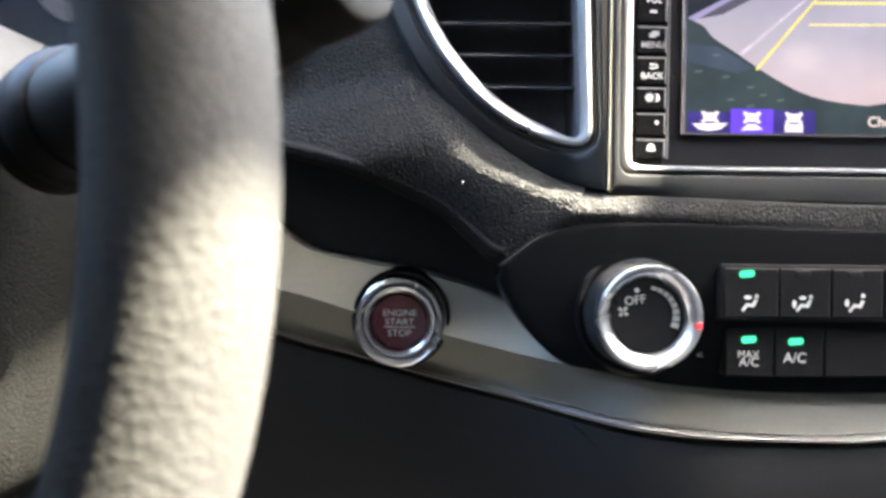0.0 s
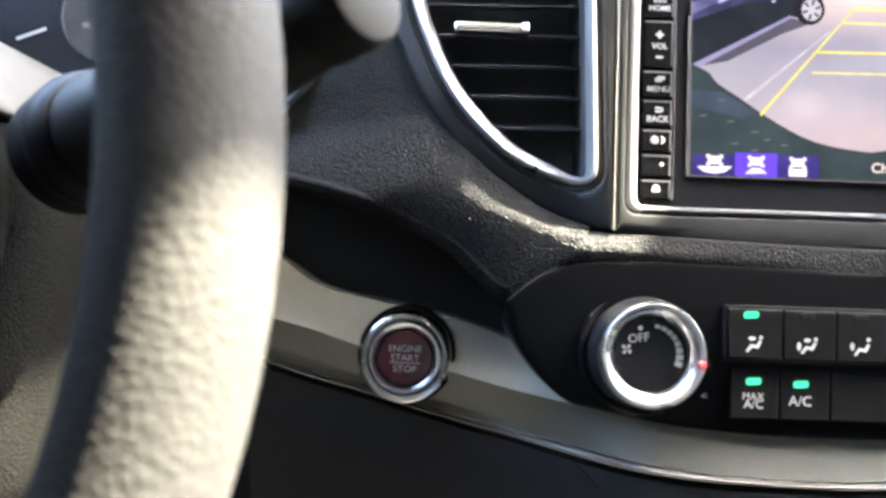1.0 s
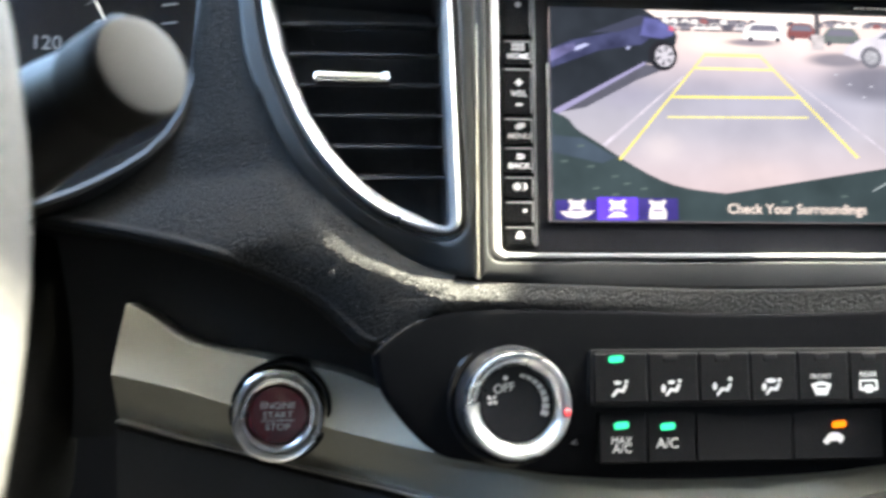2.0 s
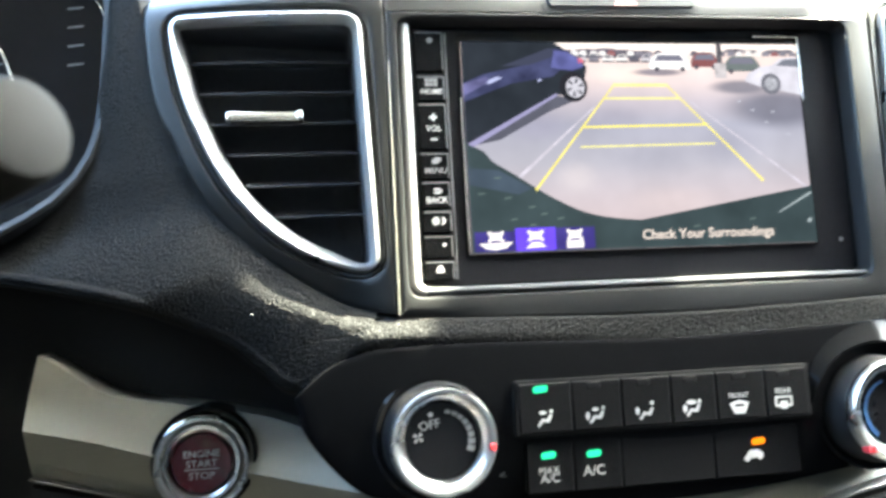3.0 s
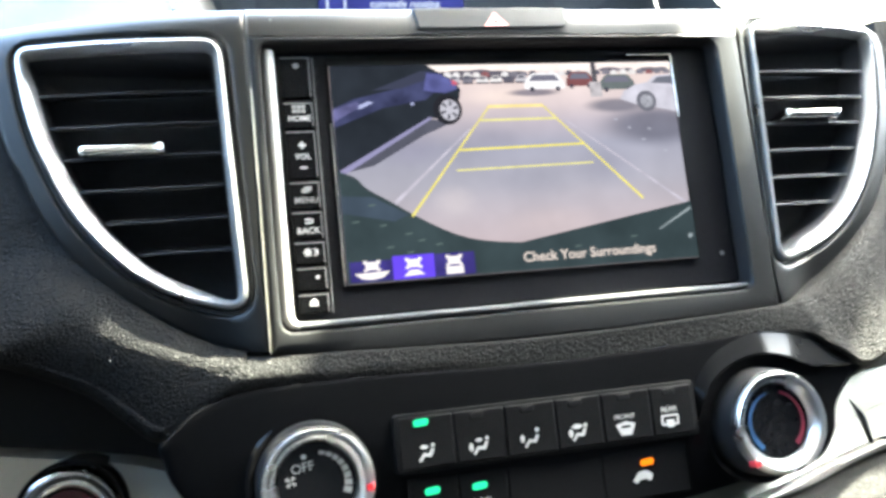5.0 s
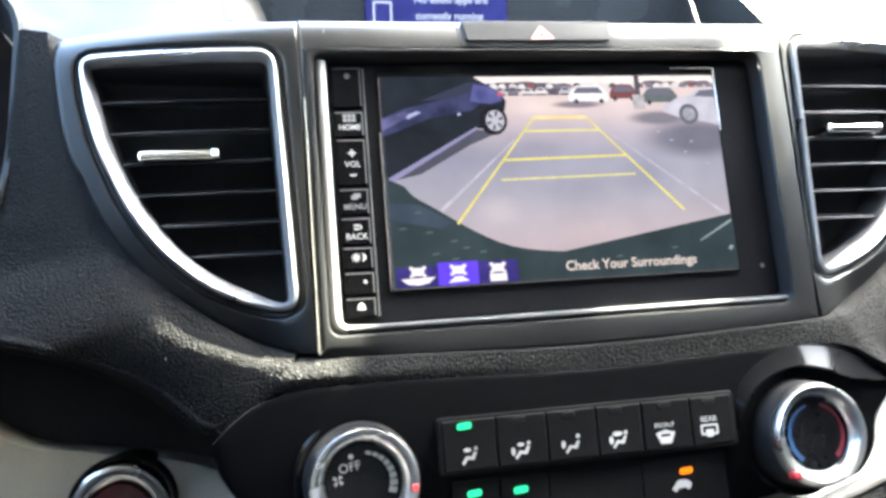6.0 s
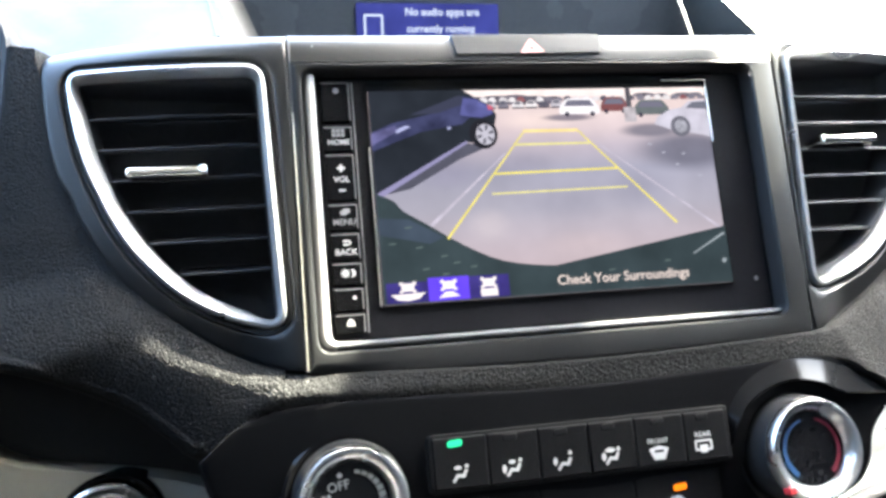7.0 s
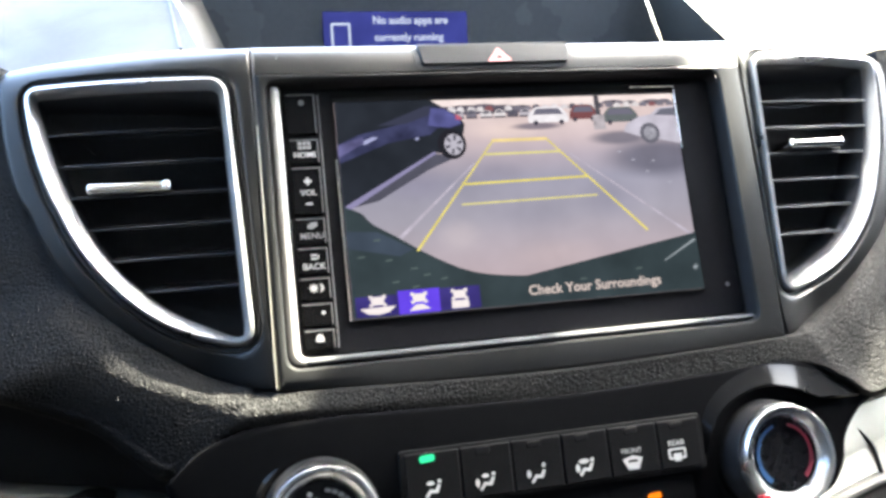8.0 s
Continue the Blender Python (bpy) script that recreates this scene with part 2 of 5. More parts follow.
def letters(text, cx, cz, width, y, height=0.0, turn=0.0, bold=0.0):
    """A bmesh of flat letters in the built-in font, centred on (cx, cz), so wide (and high, if given)."""
    cu = bpy.data.curves.new("letters", "FONT")
    cu.body, cu.align_x, cu.resolution_u, cu.offset = text, "LEFT", 3, bold
    tmp = bpy.data.objects.new("letters", cu)
    me = bpy.data.meshes.new_from_object(tmp)
    bm = bmesh.new()
    bm.from_mesh(me)
    bpy.data.objects.remove(tmp)
    bpy.data.curves.remove(cu)
    bpy.data.meshes.remove(me)
    xs, zs = [v.co.x for v in bm.verts], [v.co.y for v in bm.verts]
    mx, mz, w, h = (min(xs) + max(xs)) / 2, (min(zs) + max(zs)) / 2, max(xs) - min(xs), max(zs) - min(zs)
    sx = width / w
    sz = height / h if height else sx
    c, s = math.cos(radians(turn)), math.sin(radians(turn))
    for v in bm.verts:
        px, pz = (v.co.x - mx) * sx, (v.co.y - mz) * sz
        v.co = (cx + px * c - pz * s, y, cz + px * s + pz * c)
    return bm


def smooth(a, b, v):
    t = max(0.0, min(1.0, (v - a) / (b - a)))
    return t * t * (3 - 2 * t)


# ---- large structure: cabin shell and ground ----
def upright(name, corners, mat, thick, label, category):
    """A plain closing panel of the cabin, in world coordinates: corners of its inner face, thickened outwards."""
    vs = [Vector(c) for c in corners]
    n = (vs[1] - vs[0]).cross(vs[2] - vs[0]).normalized() * thick
    bm = stack([vs, [v + n for v in vs]], True, True)
    bmesh.ops.recalc_face_normals(bm, faces=bm.faces)
    me = bpy.data.meshes.new(name)
    bm.to_mesh(me)
    bm.free()
    me.materials.append(mat)
    return tagged(new(name, me), label, category, kind="structure")


upright("ground", [(-300, -300, 0), (-300, 300, 0), (300, 300, 0), (300, -300, 0)], TARMAC, 0.2, "sunlit grey asphalt of a car park", "ground")
upright("floor", [(-0.72, -1.6, 0.42), (-0.72, 0.62, 0.42), (0.72, 0.62, 0.42), (0.72, -1.6, 0.42)], LOWER, 0.04, "black carpeted floor of the cabin", "floor")


def shade_roof(plates):
    """Unseen flush roof plates, added so that their edges shape sun and shade below."""
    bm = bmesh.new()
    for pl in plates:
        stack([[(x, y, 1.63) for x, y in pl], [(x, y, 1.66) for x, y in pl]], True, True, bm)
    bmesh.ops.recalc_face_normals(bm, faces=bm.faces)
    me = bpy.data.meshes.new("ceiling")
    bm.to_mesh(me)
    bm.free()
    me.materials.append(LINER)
    return tagged(new("ceiling", me), "grey unseen roof plates, cut to shape the sun patches below", "ceiling", kind="structure")


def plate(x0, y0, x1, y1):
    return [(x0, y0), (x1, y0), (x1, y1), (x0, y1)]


# Outlines traced back along the sun from where patches of sunlight should fall.
shade_roof([[(-0.72, -1.6), (0.72, -1.6), (0.72, -0.46), (0.63, -0.46), (0.63, -0.13), (0.126, -0.13), (0.128, -0.10), (0.136, -0.0885), (0.1425, -0.0795), (0.150, -0.069), (0.150, -0.028), (0.1195, 0.001), (0.1195, -0.046), (0.110, -0.046), (0.099, -0.004), (0.066, 0.004), (0.048, 0.028), (0.10, 0.02), (0.111, 0.055), (0.116, 0.095), (0.210, 0.100), (0.213, 0.137), (-0.15, 0.137), (-0.72, -0.12)],
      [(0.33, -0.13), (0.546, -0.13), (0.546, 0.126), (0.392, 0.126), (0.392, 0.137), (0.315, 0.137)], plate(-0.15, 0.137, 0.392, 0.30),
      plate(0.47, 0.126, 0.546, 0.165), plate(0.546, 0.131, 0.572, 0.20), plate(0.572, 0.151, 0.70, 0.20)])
# Unseen panel; only a slit stays open, to keep the wheel's left dark.
upright("wall_left", [(-0.72, -1.6, 0.42), (-0.72, -1.6, 1.60), (-0.72, -0.80, 1.60), (-0.72, -0.72, 1.55), (-0.72, -0.27, 1.54), (-0.72, -0.30, 1.60), (-0.72, -0.17, 1.60), (-0.72, 0.10, 1.10), (-0.72, 0.62, 1.08), (-0.72, 0.62, 0.42)], LOWER, 0.05, "dark unseen side panel, raised to cut sky light from the driver's side", "wall")
# Unseen panel; its high rear part blocks sky that the silver band would reflect.
upright("wall_right", [(0.72, -1.6, 0.42), (0.72, 0.62, 0.42), (0.72, 0.62, 1.08), (0.72, 0.12, 1.08), (0.72, -0.10, 1.50), (0.72, -0.40, 1.50), (0.72, -0.46, 1.63), (0.72, -1.6, 1.63)], LOWER, 0.05, "dark unseen side panel, raised at the rear to block sky from the silver band", "wall")
# Added closing panel, out of view, kept dark so little of it is reflected.
upright("wall_rear", [(-0.72, -0.85, 0.42), (0.72, -0.85, 0.42), (0.72, -0.85, 1.66), (-0.72, -0.85, 1.66)], LOWER, 0.05, "plain unseen panel closing the cabin at the rear, dark to limit reflections", "wall")
upright("wall_front", [(-0.72, 0.62, 0.42), (-0.72, 0.62, 1.16), (0.72, 0.62, 1.16), (0.72, 0.62, 0.42)], LOWER, 0.05, "black bulkhead in front of the dashboard", "wall")


# ---- the dashboard ----
def y_face(x, z=0.0):
    """Depth of the charcoal fascia: flat in the middle, falling back to both sides and tucked in below the vents."""
    return -0.008 + 1.9 * max(0.0, abs(x) - 0.10) ** 2 + 2.4 * max(0.0, -z) ** 2 * smooth(0.109, 0.135, abs(x))


def y_strip(x, z=0.0):
    return 0.005 + 0.038 * smooth(0.06, 0.185, abs(x))


def y_panel(x, z):
    return -0.010 - (z + 0.10) * 0.16 + 0.30 * x * x - 0.0038 * max(0.0, 1 - ((z + 0.118) / 0.036) ** 2) * max(0.0, 1 - (x / 0.15) ** 2)


dash = thing("dashboard", (0, 0.05, -0.10), "black grained vehicle dashboard with charcoal fascia and silver trim", "dashboard")

# padded grained skin between the fascia's edge and its own rolled lower edge; rows: fascia x, z, edge x, z, edge depth, swell
SKIN = [
    (-0.2085, 0.0705, -0.2190, 0.0730, 0.019, 0.000), (-0.2035, 0.0440, -0.2225, 0.0400, 0.020, 0.001), (-0.1940, 0.0040, -0.2310, 0.0030, 0.024, 0.002),
    (-0.1880, -0.0080, -0.2520, -0.0115, 0.030, 0.002), (-0.1840, -0.0146, -0.3050, -0.0260, 0.050, 0.003), (-0.1800, -0.0200, -0.3100, -0.0390, 0.050, 0.004),
    (-0.1743, -0.0273, -0.2580, -0.0490, 0.020, 0.005), (-0.1650, -0.0385, -0.2150, -0.0590, 0.006, 0.006), (-0.1553, -0.0471, -0.1940, -0.0662, 0.007, 0.008),
    (-0.1460, -0.0540, -0.1730, -0.0760, 0.0055, 0.0085), (-0.1364, -0.0600, -0.1610, -0.0860, 0.0040, 0.0090), (-0.1270, -0.0645, -0.1475, -0.0955, 0.0015, 0.0078),
    (-0.1171, -0.0677, -0.1275, -0.0838, -0.0050, 0.0052), (-0.1080, -0.0697, -0.1140, -0.0815, -0.0072, 0.0040), (0.0, -0.0733, 0.0, -0.0838, -0.0070, 0.0),
    (0.1000, -0.0700, 0.1040, -0.0806, -0.0074, 0.000), (0.1180, -0.0665, 0.1310, -0.0895, -0.0092, 0.001), (0.1310, -0.0610, 0.1480, -0.0980, -0.006, 0.003),
    (0.1450, -0.0530, 0.1730, -0.0900, 0.000, 0.004), (0.1630, -0.0392, 0.2250, -0.0700, 0.018, 0.004), (0.1813, -0.0176, 0.3000, -0.0450, 0.026, 0.001),
    (0.1920, 0.0030, 0.3000, -0.0050, 0.012, 0.000), (0.1985, 0.0320, 0.3000, 0.0350, 0.012, 0.000), (0.2060, 0.0705, 0.3000, 0.0730, 0.012, 0.000),
]
rows_u = spline(SKIN, 8)
grid = []
def swell(fx, s, ln):
    """How far the skin stands out, s metres from the fascia's edge: a shoulder, then a slow fall to the rolled edge."""
    r = min(0.62 * ln, 0.0078 + 0.0080 * smooth(0.124, 0.158, -fx))
    w = min(r, 0.0120)
    return smooth(r - w, r, s) * math.cos(math.pi / 2 * max(0.0, (s - r) / (ln - r)))


for fx, fz, ex, ez, ey, sw in rows_u:
    row = [(fx * 0.982, y_face(fx, fz) + 0.010, fz)]
    ln = math.hypot(ex - fx, ez - fz)
    for j in range(25):
        v = j / 24
        x, z = fx + (ex - fx) * v, fz + (ez - fz) * v
        out = swell(fx, v * ln, ln) * 0.54 if fx < 0 else math.sin(math.pi * v ** 0.55)
        y = (y_face(fx, fz * 0.62) + 0.002 - 0.0020 * (smooth(0.116, 0.070, -fx) if fx < 0 else smooth(0.140, 0.085, fx))) * (1 - v) + ey * v - sw * out - 0.0012 * smooth(0, 0.1, v)
        row.append((x, y, z))
    dx, dz = ex - fx, ez - fz
    ln = math.hypot(dx, dz)
    dx, dz = dx / ln, dz / ln
    row += [(ex + dx * 0.0022, ey + 0.0012, ez + dz * 0.0022), (ex + dx * 0.0030, ey + 0.004, ez + dz * 0.0030), (ex + dx * 0.0010, ey + 0.016, ez + dz * 0.0010), (ex, ey + 0.04, ez)]
    grid.append(row)
part("padded_skin", sheet(grid), PAD, dash, "black vinyl skin with pebbled leather grain")
edge = [(ex - 0.000, ey - 0.0004, ez + 0.0026) for fx, fz, ex, ez, ey, sw in rows_u[40:89]]
part("rolled_edge", tube(edge, 0.0020, 10), PAD, dash, "raised rolled seam along the padded edge")
redge = [(ex, ey - 0.0004, ez + 0.0032) for fx, fz, ex, ez, ey, sw in rows_u[137:161]]
part("rolled_edge", tube(redge, 0.0007, 10), PAD, dash, "raised rolled seam along the padded edge")


# brow over the display, curving back to the upper deck
BROW = [(-0.0081, 0.0543), (-0.0077, 0.0580), (-0.0069, 0.0612), (-0.0054, 0.0642), (-0.0032, 0.0667), (-0.0002, 0.0688), (0.0040, 0.0706), (0.0100, 0.0718), (0.03, 0.0765), (0.075, 0.0850)]


def y_brow(x, z):
    """Depth of the brow's face at a height."""
    for (ya, za), (yb, zb) in zip(BROW, BROW[1:]):
        if z <= zb:
            return ya + (yb - ya) * max(0.0, z - za) / (zb - za)
    return BROW[-1][0]


# charcoal fascia round the display
def pod(side):
    """One vent's surround: outer edge, opening, and the wall into it."""
    s = side
    outer = outline([(s * 0.1085, 0.0690, 0.0015), (s * 0.2075, 0.0700, 0.004, s * 0.2060, 0.0200), (s * 0.1960, 0.0080, 0.0, s * 0.1800, -0.0350), (s * 0.1550, -0.0475, 0.0, s * 0.1330, -0.0670), (s * 0.1085, -0.0695, 0.0015)], 12, 5)
    return outer


def vent_loop(side, grow_by=0.0):
    s = side
    inner = 0.1155 if s < 0 else 0.1115
    top_in, top_out = (0.0530, 0.0565) if s < 0 else (0.0590, 0.0620)
    low = 1.0 if s < 0 else 0.0
    lp = outline([(s * (inner + 0.004), top_in, 0.007), (s * 0.1955, top_out, 0.005, s * 0.1930, 0.0260), (s * (0.1830 + 0.0008 * low), 0.0080 - 0.0008 * low, 0.0, s * (0.1730 + 0.0012 * low), -0.0180 - 0.0008 * low), (s * (0.1520 + 0.0010 * low), -0.0350 - 0.0012 * low, 0.0, s * (0.1370 + 0.0008 * low), -0.0465 - 0.0016 * low), (s * inner, -0.0510 - 0.0010 * low, 0.008)], 12, 5)
    return inset(lp, -grow_by) if grow_by else lp


for s in (-1, 1):
    o, v = pod(s), vent_loop(s)
    f = lambda d: (lambda x, z: y_face(x, z) + 0.0081 + y_brow(x, max(z, BROW[0][1])) + d)
    near = inset(v, -0.0045)
    between = lambda k: [(p[0] + (q[0] - p[0]) * k, p[1] + (q[1] - p[1]) * k) for p, q in zip(o, near)]
    bm = stack([lift(o, f(0.014)), lift(o, f(0.0012)), lift(inset(o, 0.0008), f(0.0))] + [lift(between(k), f(-0.0003)) for k in (0.22, 0.38, 0.54, 0.70, 0.85)] + [lift(near, f(-0.0002)), lift(inset(v, -0.0036), f(0.0006)), lift(inset(v, -0.0030), f(0.003)), lift(inset(v, -0.0030), f(0.02))])
    part("vent_surround", bm, FASCIA, dash, "satin charcoal surround of an air vent")

HOLE = [(-0.1042, 0.0512, 0.005), (-0.1040, -0.0628, 0.006), (0.0970, -0.0622, 0.006), (0.0970, 0.0520, 0.006)]
hole = outline(HOLE, 14, 5)
rim = outline([(-0.1080, 0.0545, 0.0005), (-0.1080, -0.0698, 0.0005, 0.0, -0.0765), (0.1080, -0.0698, 0.0005), (0.1080, 0.0545, 0.0005)], 14, 5)
mid = [((a[0] + b[0]) / 2, (a[1] + b[1]) / 2) for a, b in zip(rim, hole)]
bm = stack([lift(rim, 0.006), lift(rim, -0.0072), lift(inset(rim, 0.0008), -0.0080), lift(mid, -0.0084), lift(inset(hole, -0.0006), -0.0080), lift(hole, -0.0068)])
part("display_surround", bm, FASCIA, dash, "satin charcoal fascia framing the display")
part("opening_wall", stack([lift(hole, -0.0067), lift(inset(hole, 0.0006), -0.003), lift(inset(hole, 0.0006), 0.012)]), RECESS, dash, "black wall of the display opening")

part("seam_line", tube([(-0.1084, -0.0081, 0.0330 - 0.1020 * k / 12) for k in range(13)], 0.00034, 6), SILVER, dash, "thin bright seam beside the display")
part("seam_gap", tube([(-0.1084, -0.0080, 0.033)] + [(-0.1084, y - 0.0001, z) for y, z in BROW[:9]], 0.00032, 6), RECESS, dash, "fine dark joint over the brow")

# the brow itself
bm = sheet([[(-0.1080 + 0.2160 * i / 60, y, z) for y, z in BROW] for i in range(61)])
part("brow", bm, FASCIA, dash, "rounded satin charcoal brow over the display")
for s in (-1, 1):
    grid = []
    for i in range(31):
        x = s * (0.1088 + (0.0985 if s > 0 else 0.1005) * i / 30)
        q = y_face(x) + 0.0081
        grid.append([(x, q + 0.0010, 0.0686)] + [(x, q + y, z) for y, z in BROW if z > 0.0700])
    part("brow", sheet(grid), FASCIA, dash, "satin charcoal top edge over an air vent")

# silver trim band across the dash
BAND = [  # x, top, crease, lower edge, lip
    (-0.300, -0.0660, -0.0980, -0.1190, -0.1210), (-0.262, -0.0770, -0.1079, -0.1277, -0.1297), (-0.2335, -0.0945, -0.1149, -0.1358, -0.1378), (-0.2115, -0.1000, -0.1216, -0.1412, -0.1432),
    (-0.181, -0.1055, -0.1290, -0.1497, -0.1517), (-0.1555, -0.1120, -0.1350, -0.1548, -0.1574), (-0.132, -0.1230, -0.1395, -0.1580, -0.1612), (-0.1094, -0.1400, -0.1425, -0.1603, -0.1640),
    (-0.0767, -0.1430, -0.1452, -0.1636, -0.1668), (-0.0316, -0.1455, -0.1475, -0.1657, -0.1684), (0.005, -0.1452, -0.1472, -0.1646, -0.1678), (0.050, -0.1415, -0.1438, -0.1575, -0.1608),
    (0.0814, -0.1385, -0.1412, -0.1512, -0.1545), (0.110, -0.1380, -0.1420, -0.1488, -0.1534), (0.1358, -0.1330, -0.1395, -0.1463, -0.1523), (0.1615, -0.1178, -0.1330, -0.1435, -0.1490),
    (0.1795, -0.1110, -0.1280, -0.1406, -0.1460), (0.2045, -0.1055, -0.1220, -0.1364, -0.1420), (0.300, -0.0950, -0.1100, -0.1200, -0.1260),
]


def band_drop(x):
    """How far the band's lower face falls back: under on the driver's side, out towards the seats elsewhere."""
    s = smooth(-0.09, -0.15, x)
    return 0.0120 * s - 0.0045 * (1 - s)


rows_b = [r for r in spline(BAND, 6) if r[0] >= -0.2625]
upper, lower, lip = [], [], []
for x, t, c, b, l in rows_b:
    q = y_strip(x)
    h = t - c
    d = band_drop(x)
    f = 0.34 + 0.24 * smooth(-0.10, -0.15, x)
    upper.append([(x, q + 0.045, t + 0.002), (x, q + f * h, t)] + [(x, q + f * h * (1 - k / 6) ** 1.12, t - h * k / 6) for k in range(1, 6)] + [(x, q, c), (x, q + 0.0003, c - 0.0003)])
    lower.append([(x, q + 0.0003, c - 0.0003)] + [(x, q + 0.0003 + d * (k / 6) ** 1.1, c - (c - b) * k / 6) for k in range(1, 7)] + [(x, q + 0.012, b - 0.0002)])
    q += d - 0.0050
    lip.append([(x, q + 0.010, b - 0.0008), (x, q + 0.0022, b - 0.0008), (x, q + 0.0008, b - 0.0014), (x, q + 0.0004, (b + l) / 2), (x, q + 0.0016, l + 0.0004), (x, q + 0.012, l)])
part("silver_band", sheet(upper), SILVER, dash, "upper face of the satin silver trim band")
part("silver_band", sheet(lower), SILVER, dash, "lower face of the satin silver band below its crease")
part("band_lip", sheet(lip), TRIM, dash, "thin bright lip under the silver band")
seam = [(0.1740, y_strip(0.174) + 0.0085, -0.1125), (0.1775, y_strip(0.177) + 0.0045, -0.1195), (0.1812, y_strip(0.181) - 0.0002, -0.1280), (0.1815, y_strip(0.1815) - 0.0022, -0.1350), (0.1800, y_strip(0.18) - 0.0060, -0.1460)]
part("band_joint", tube(spline([(x, y - 0.0006, z) for x, y, z in seam], 5), 0.0010, 6), RECESS, dash, "dark joint across the silver band")

# recess behind the band's upper edge, lower panel and the passenger's knee pad
grid = [[(x, y_strip(x) + 0.030, -0.020), (x, y_strip(x) + 0.036, -0.07), (x, y_strip(x) + 0.040, -0.14)] for x in [-0.34 + 0.68 * i / 40 for i in range(41)]]
part("recess_panel", sheet(grid), RECESS, dash, "black panel in the shaded recess")
low, pad_low = [], []
for x, t, c, b, l in rows_b:
    q = y_strip(x) + band_drop(x) - 0.0050
    row = [(x, q + 0.03, l + 0.006), (x, q + 0.008, l - 0.0010), (x, q + 0.004, l - 0.0028), (x, q + 0.0035, l - 0.008), (x, q + 0.006, l - 0.03), (x, q + 0.014, l - 0.07), (x, q + 0.04, l - 0.16)]
    (low if x <= 0.083 else pad_low).append(row)
pad_low.insert(0, low[-1])
part("lower_panel", sheet(low), LOWER, dash, "plain black lower dash panel")
for r in pad_low[1:]:
    s = smooth(0.083, 0.16, r[0][0])
    for k, d in ((2, 0.010), (3, 0.026), (4, 0.036), (5, 0.036)):
        r[k] = (r[k][0], r[k][1] - d * s, r[k][2])
part("knee_pad", sheet(pad_low), PAD, dash, "grained black pad under the silver band")
part("panel_joint", tube(spline([(-0.1165, y_strip(-0.1165) + 0.0005, -0.1665), (-0.1090, y_strip(-0.109) - 0.0015, -0.1730), (-0.1030, y_strip(-0.103) - 0.0020, -0.1800), (-0.1000, y_strip(-0.1) + 0.0000, -0.2000)], 6), 0.0008, 6), FASCIA, dash, "curved joint in the lower panel")

# upper deck: grey tops to both sides and the deep hood of the upper display
grid = []
for y, z in ((0.0125, 0.0712), (0.022, 0.0790), (0.045, 0.1010), (0.080, 0.1340), (0.12, 0.1720), (0.16, 0.2000), (0.22, 0.2200)):
    edge_x = -0.1300 - 0.25 * (y - 0.02)
    left_x = -0.2230 - 1.1 * max(0.0, y - 0.02)
    xs = [left_x + (edge_x - left_x) * i / 24 for i in range(25)]
    grid.append([(x, y + y_face(max(x, -0.223)), z) for x in xs])
part("deck_top", sheet(grid), TOPPAD, dash, "smooth grey top of the dash beside the upper display")
part("deck_joint", tube([(x, y + y_face(x) - 0.0004, z) for x, y, z in ((-0.1362, 0.0130, 0.0720), (-0.1375, 0.022, 0.0790), (-0.1410, 0.045, 0.1010), (-0.1470, 0.080, 0.1340), (-0.1540, 0.12, 0.1720))], 0.0006, 6), RECESS, dash, "fine joint between deck and hood")
grid = []
for i in range(13):
    x = 0.1330 + 0.40 * i / 12
    grid.append([(x, y_face(min(x, 0.21)) + 0.0125, 0.0715), (x, 0.06, 0.085), (x, 0.20, 0.142), (x, 0.42, 0.225), (x, 0.62, 0.30)])
part("deck_top", sheet(grid), TOPPAD, dash, "smooth sunlit grey top of the dash")
grid = [[(x, 0.10, 0.10), (x, 0.40, 0.215), (x, 0.62, 0.30)] for x in (-0.75, -0.5, -0.3, -0.13, 0.0, 0.14)]
part("deck_top", sheet(grid), TOPPAD, dash, "smooth grey top of the dash under the windscreen")


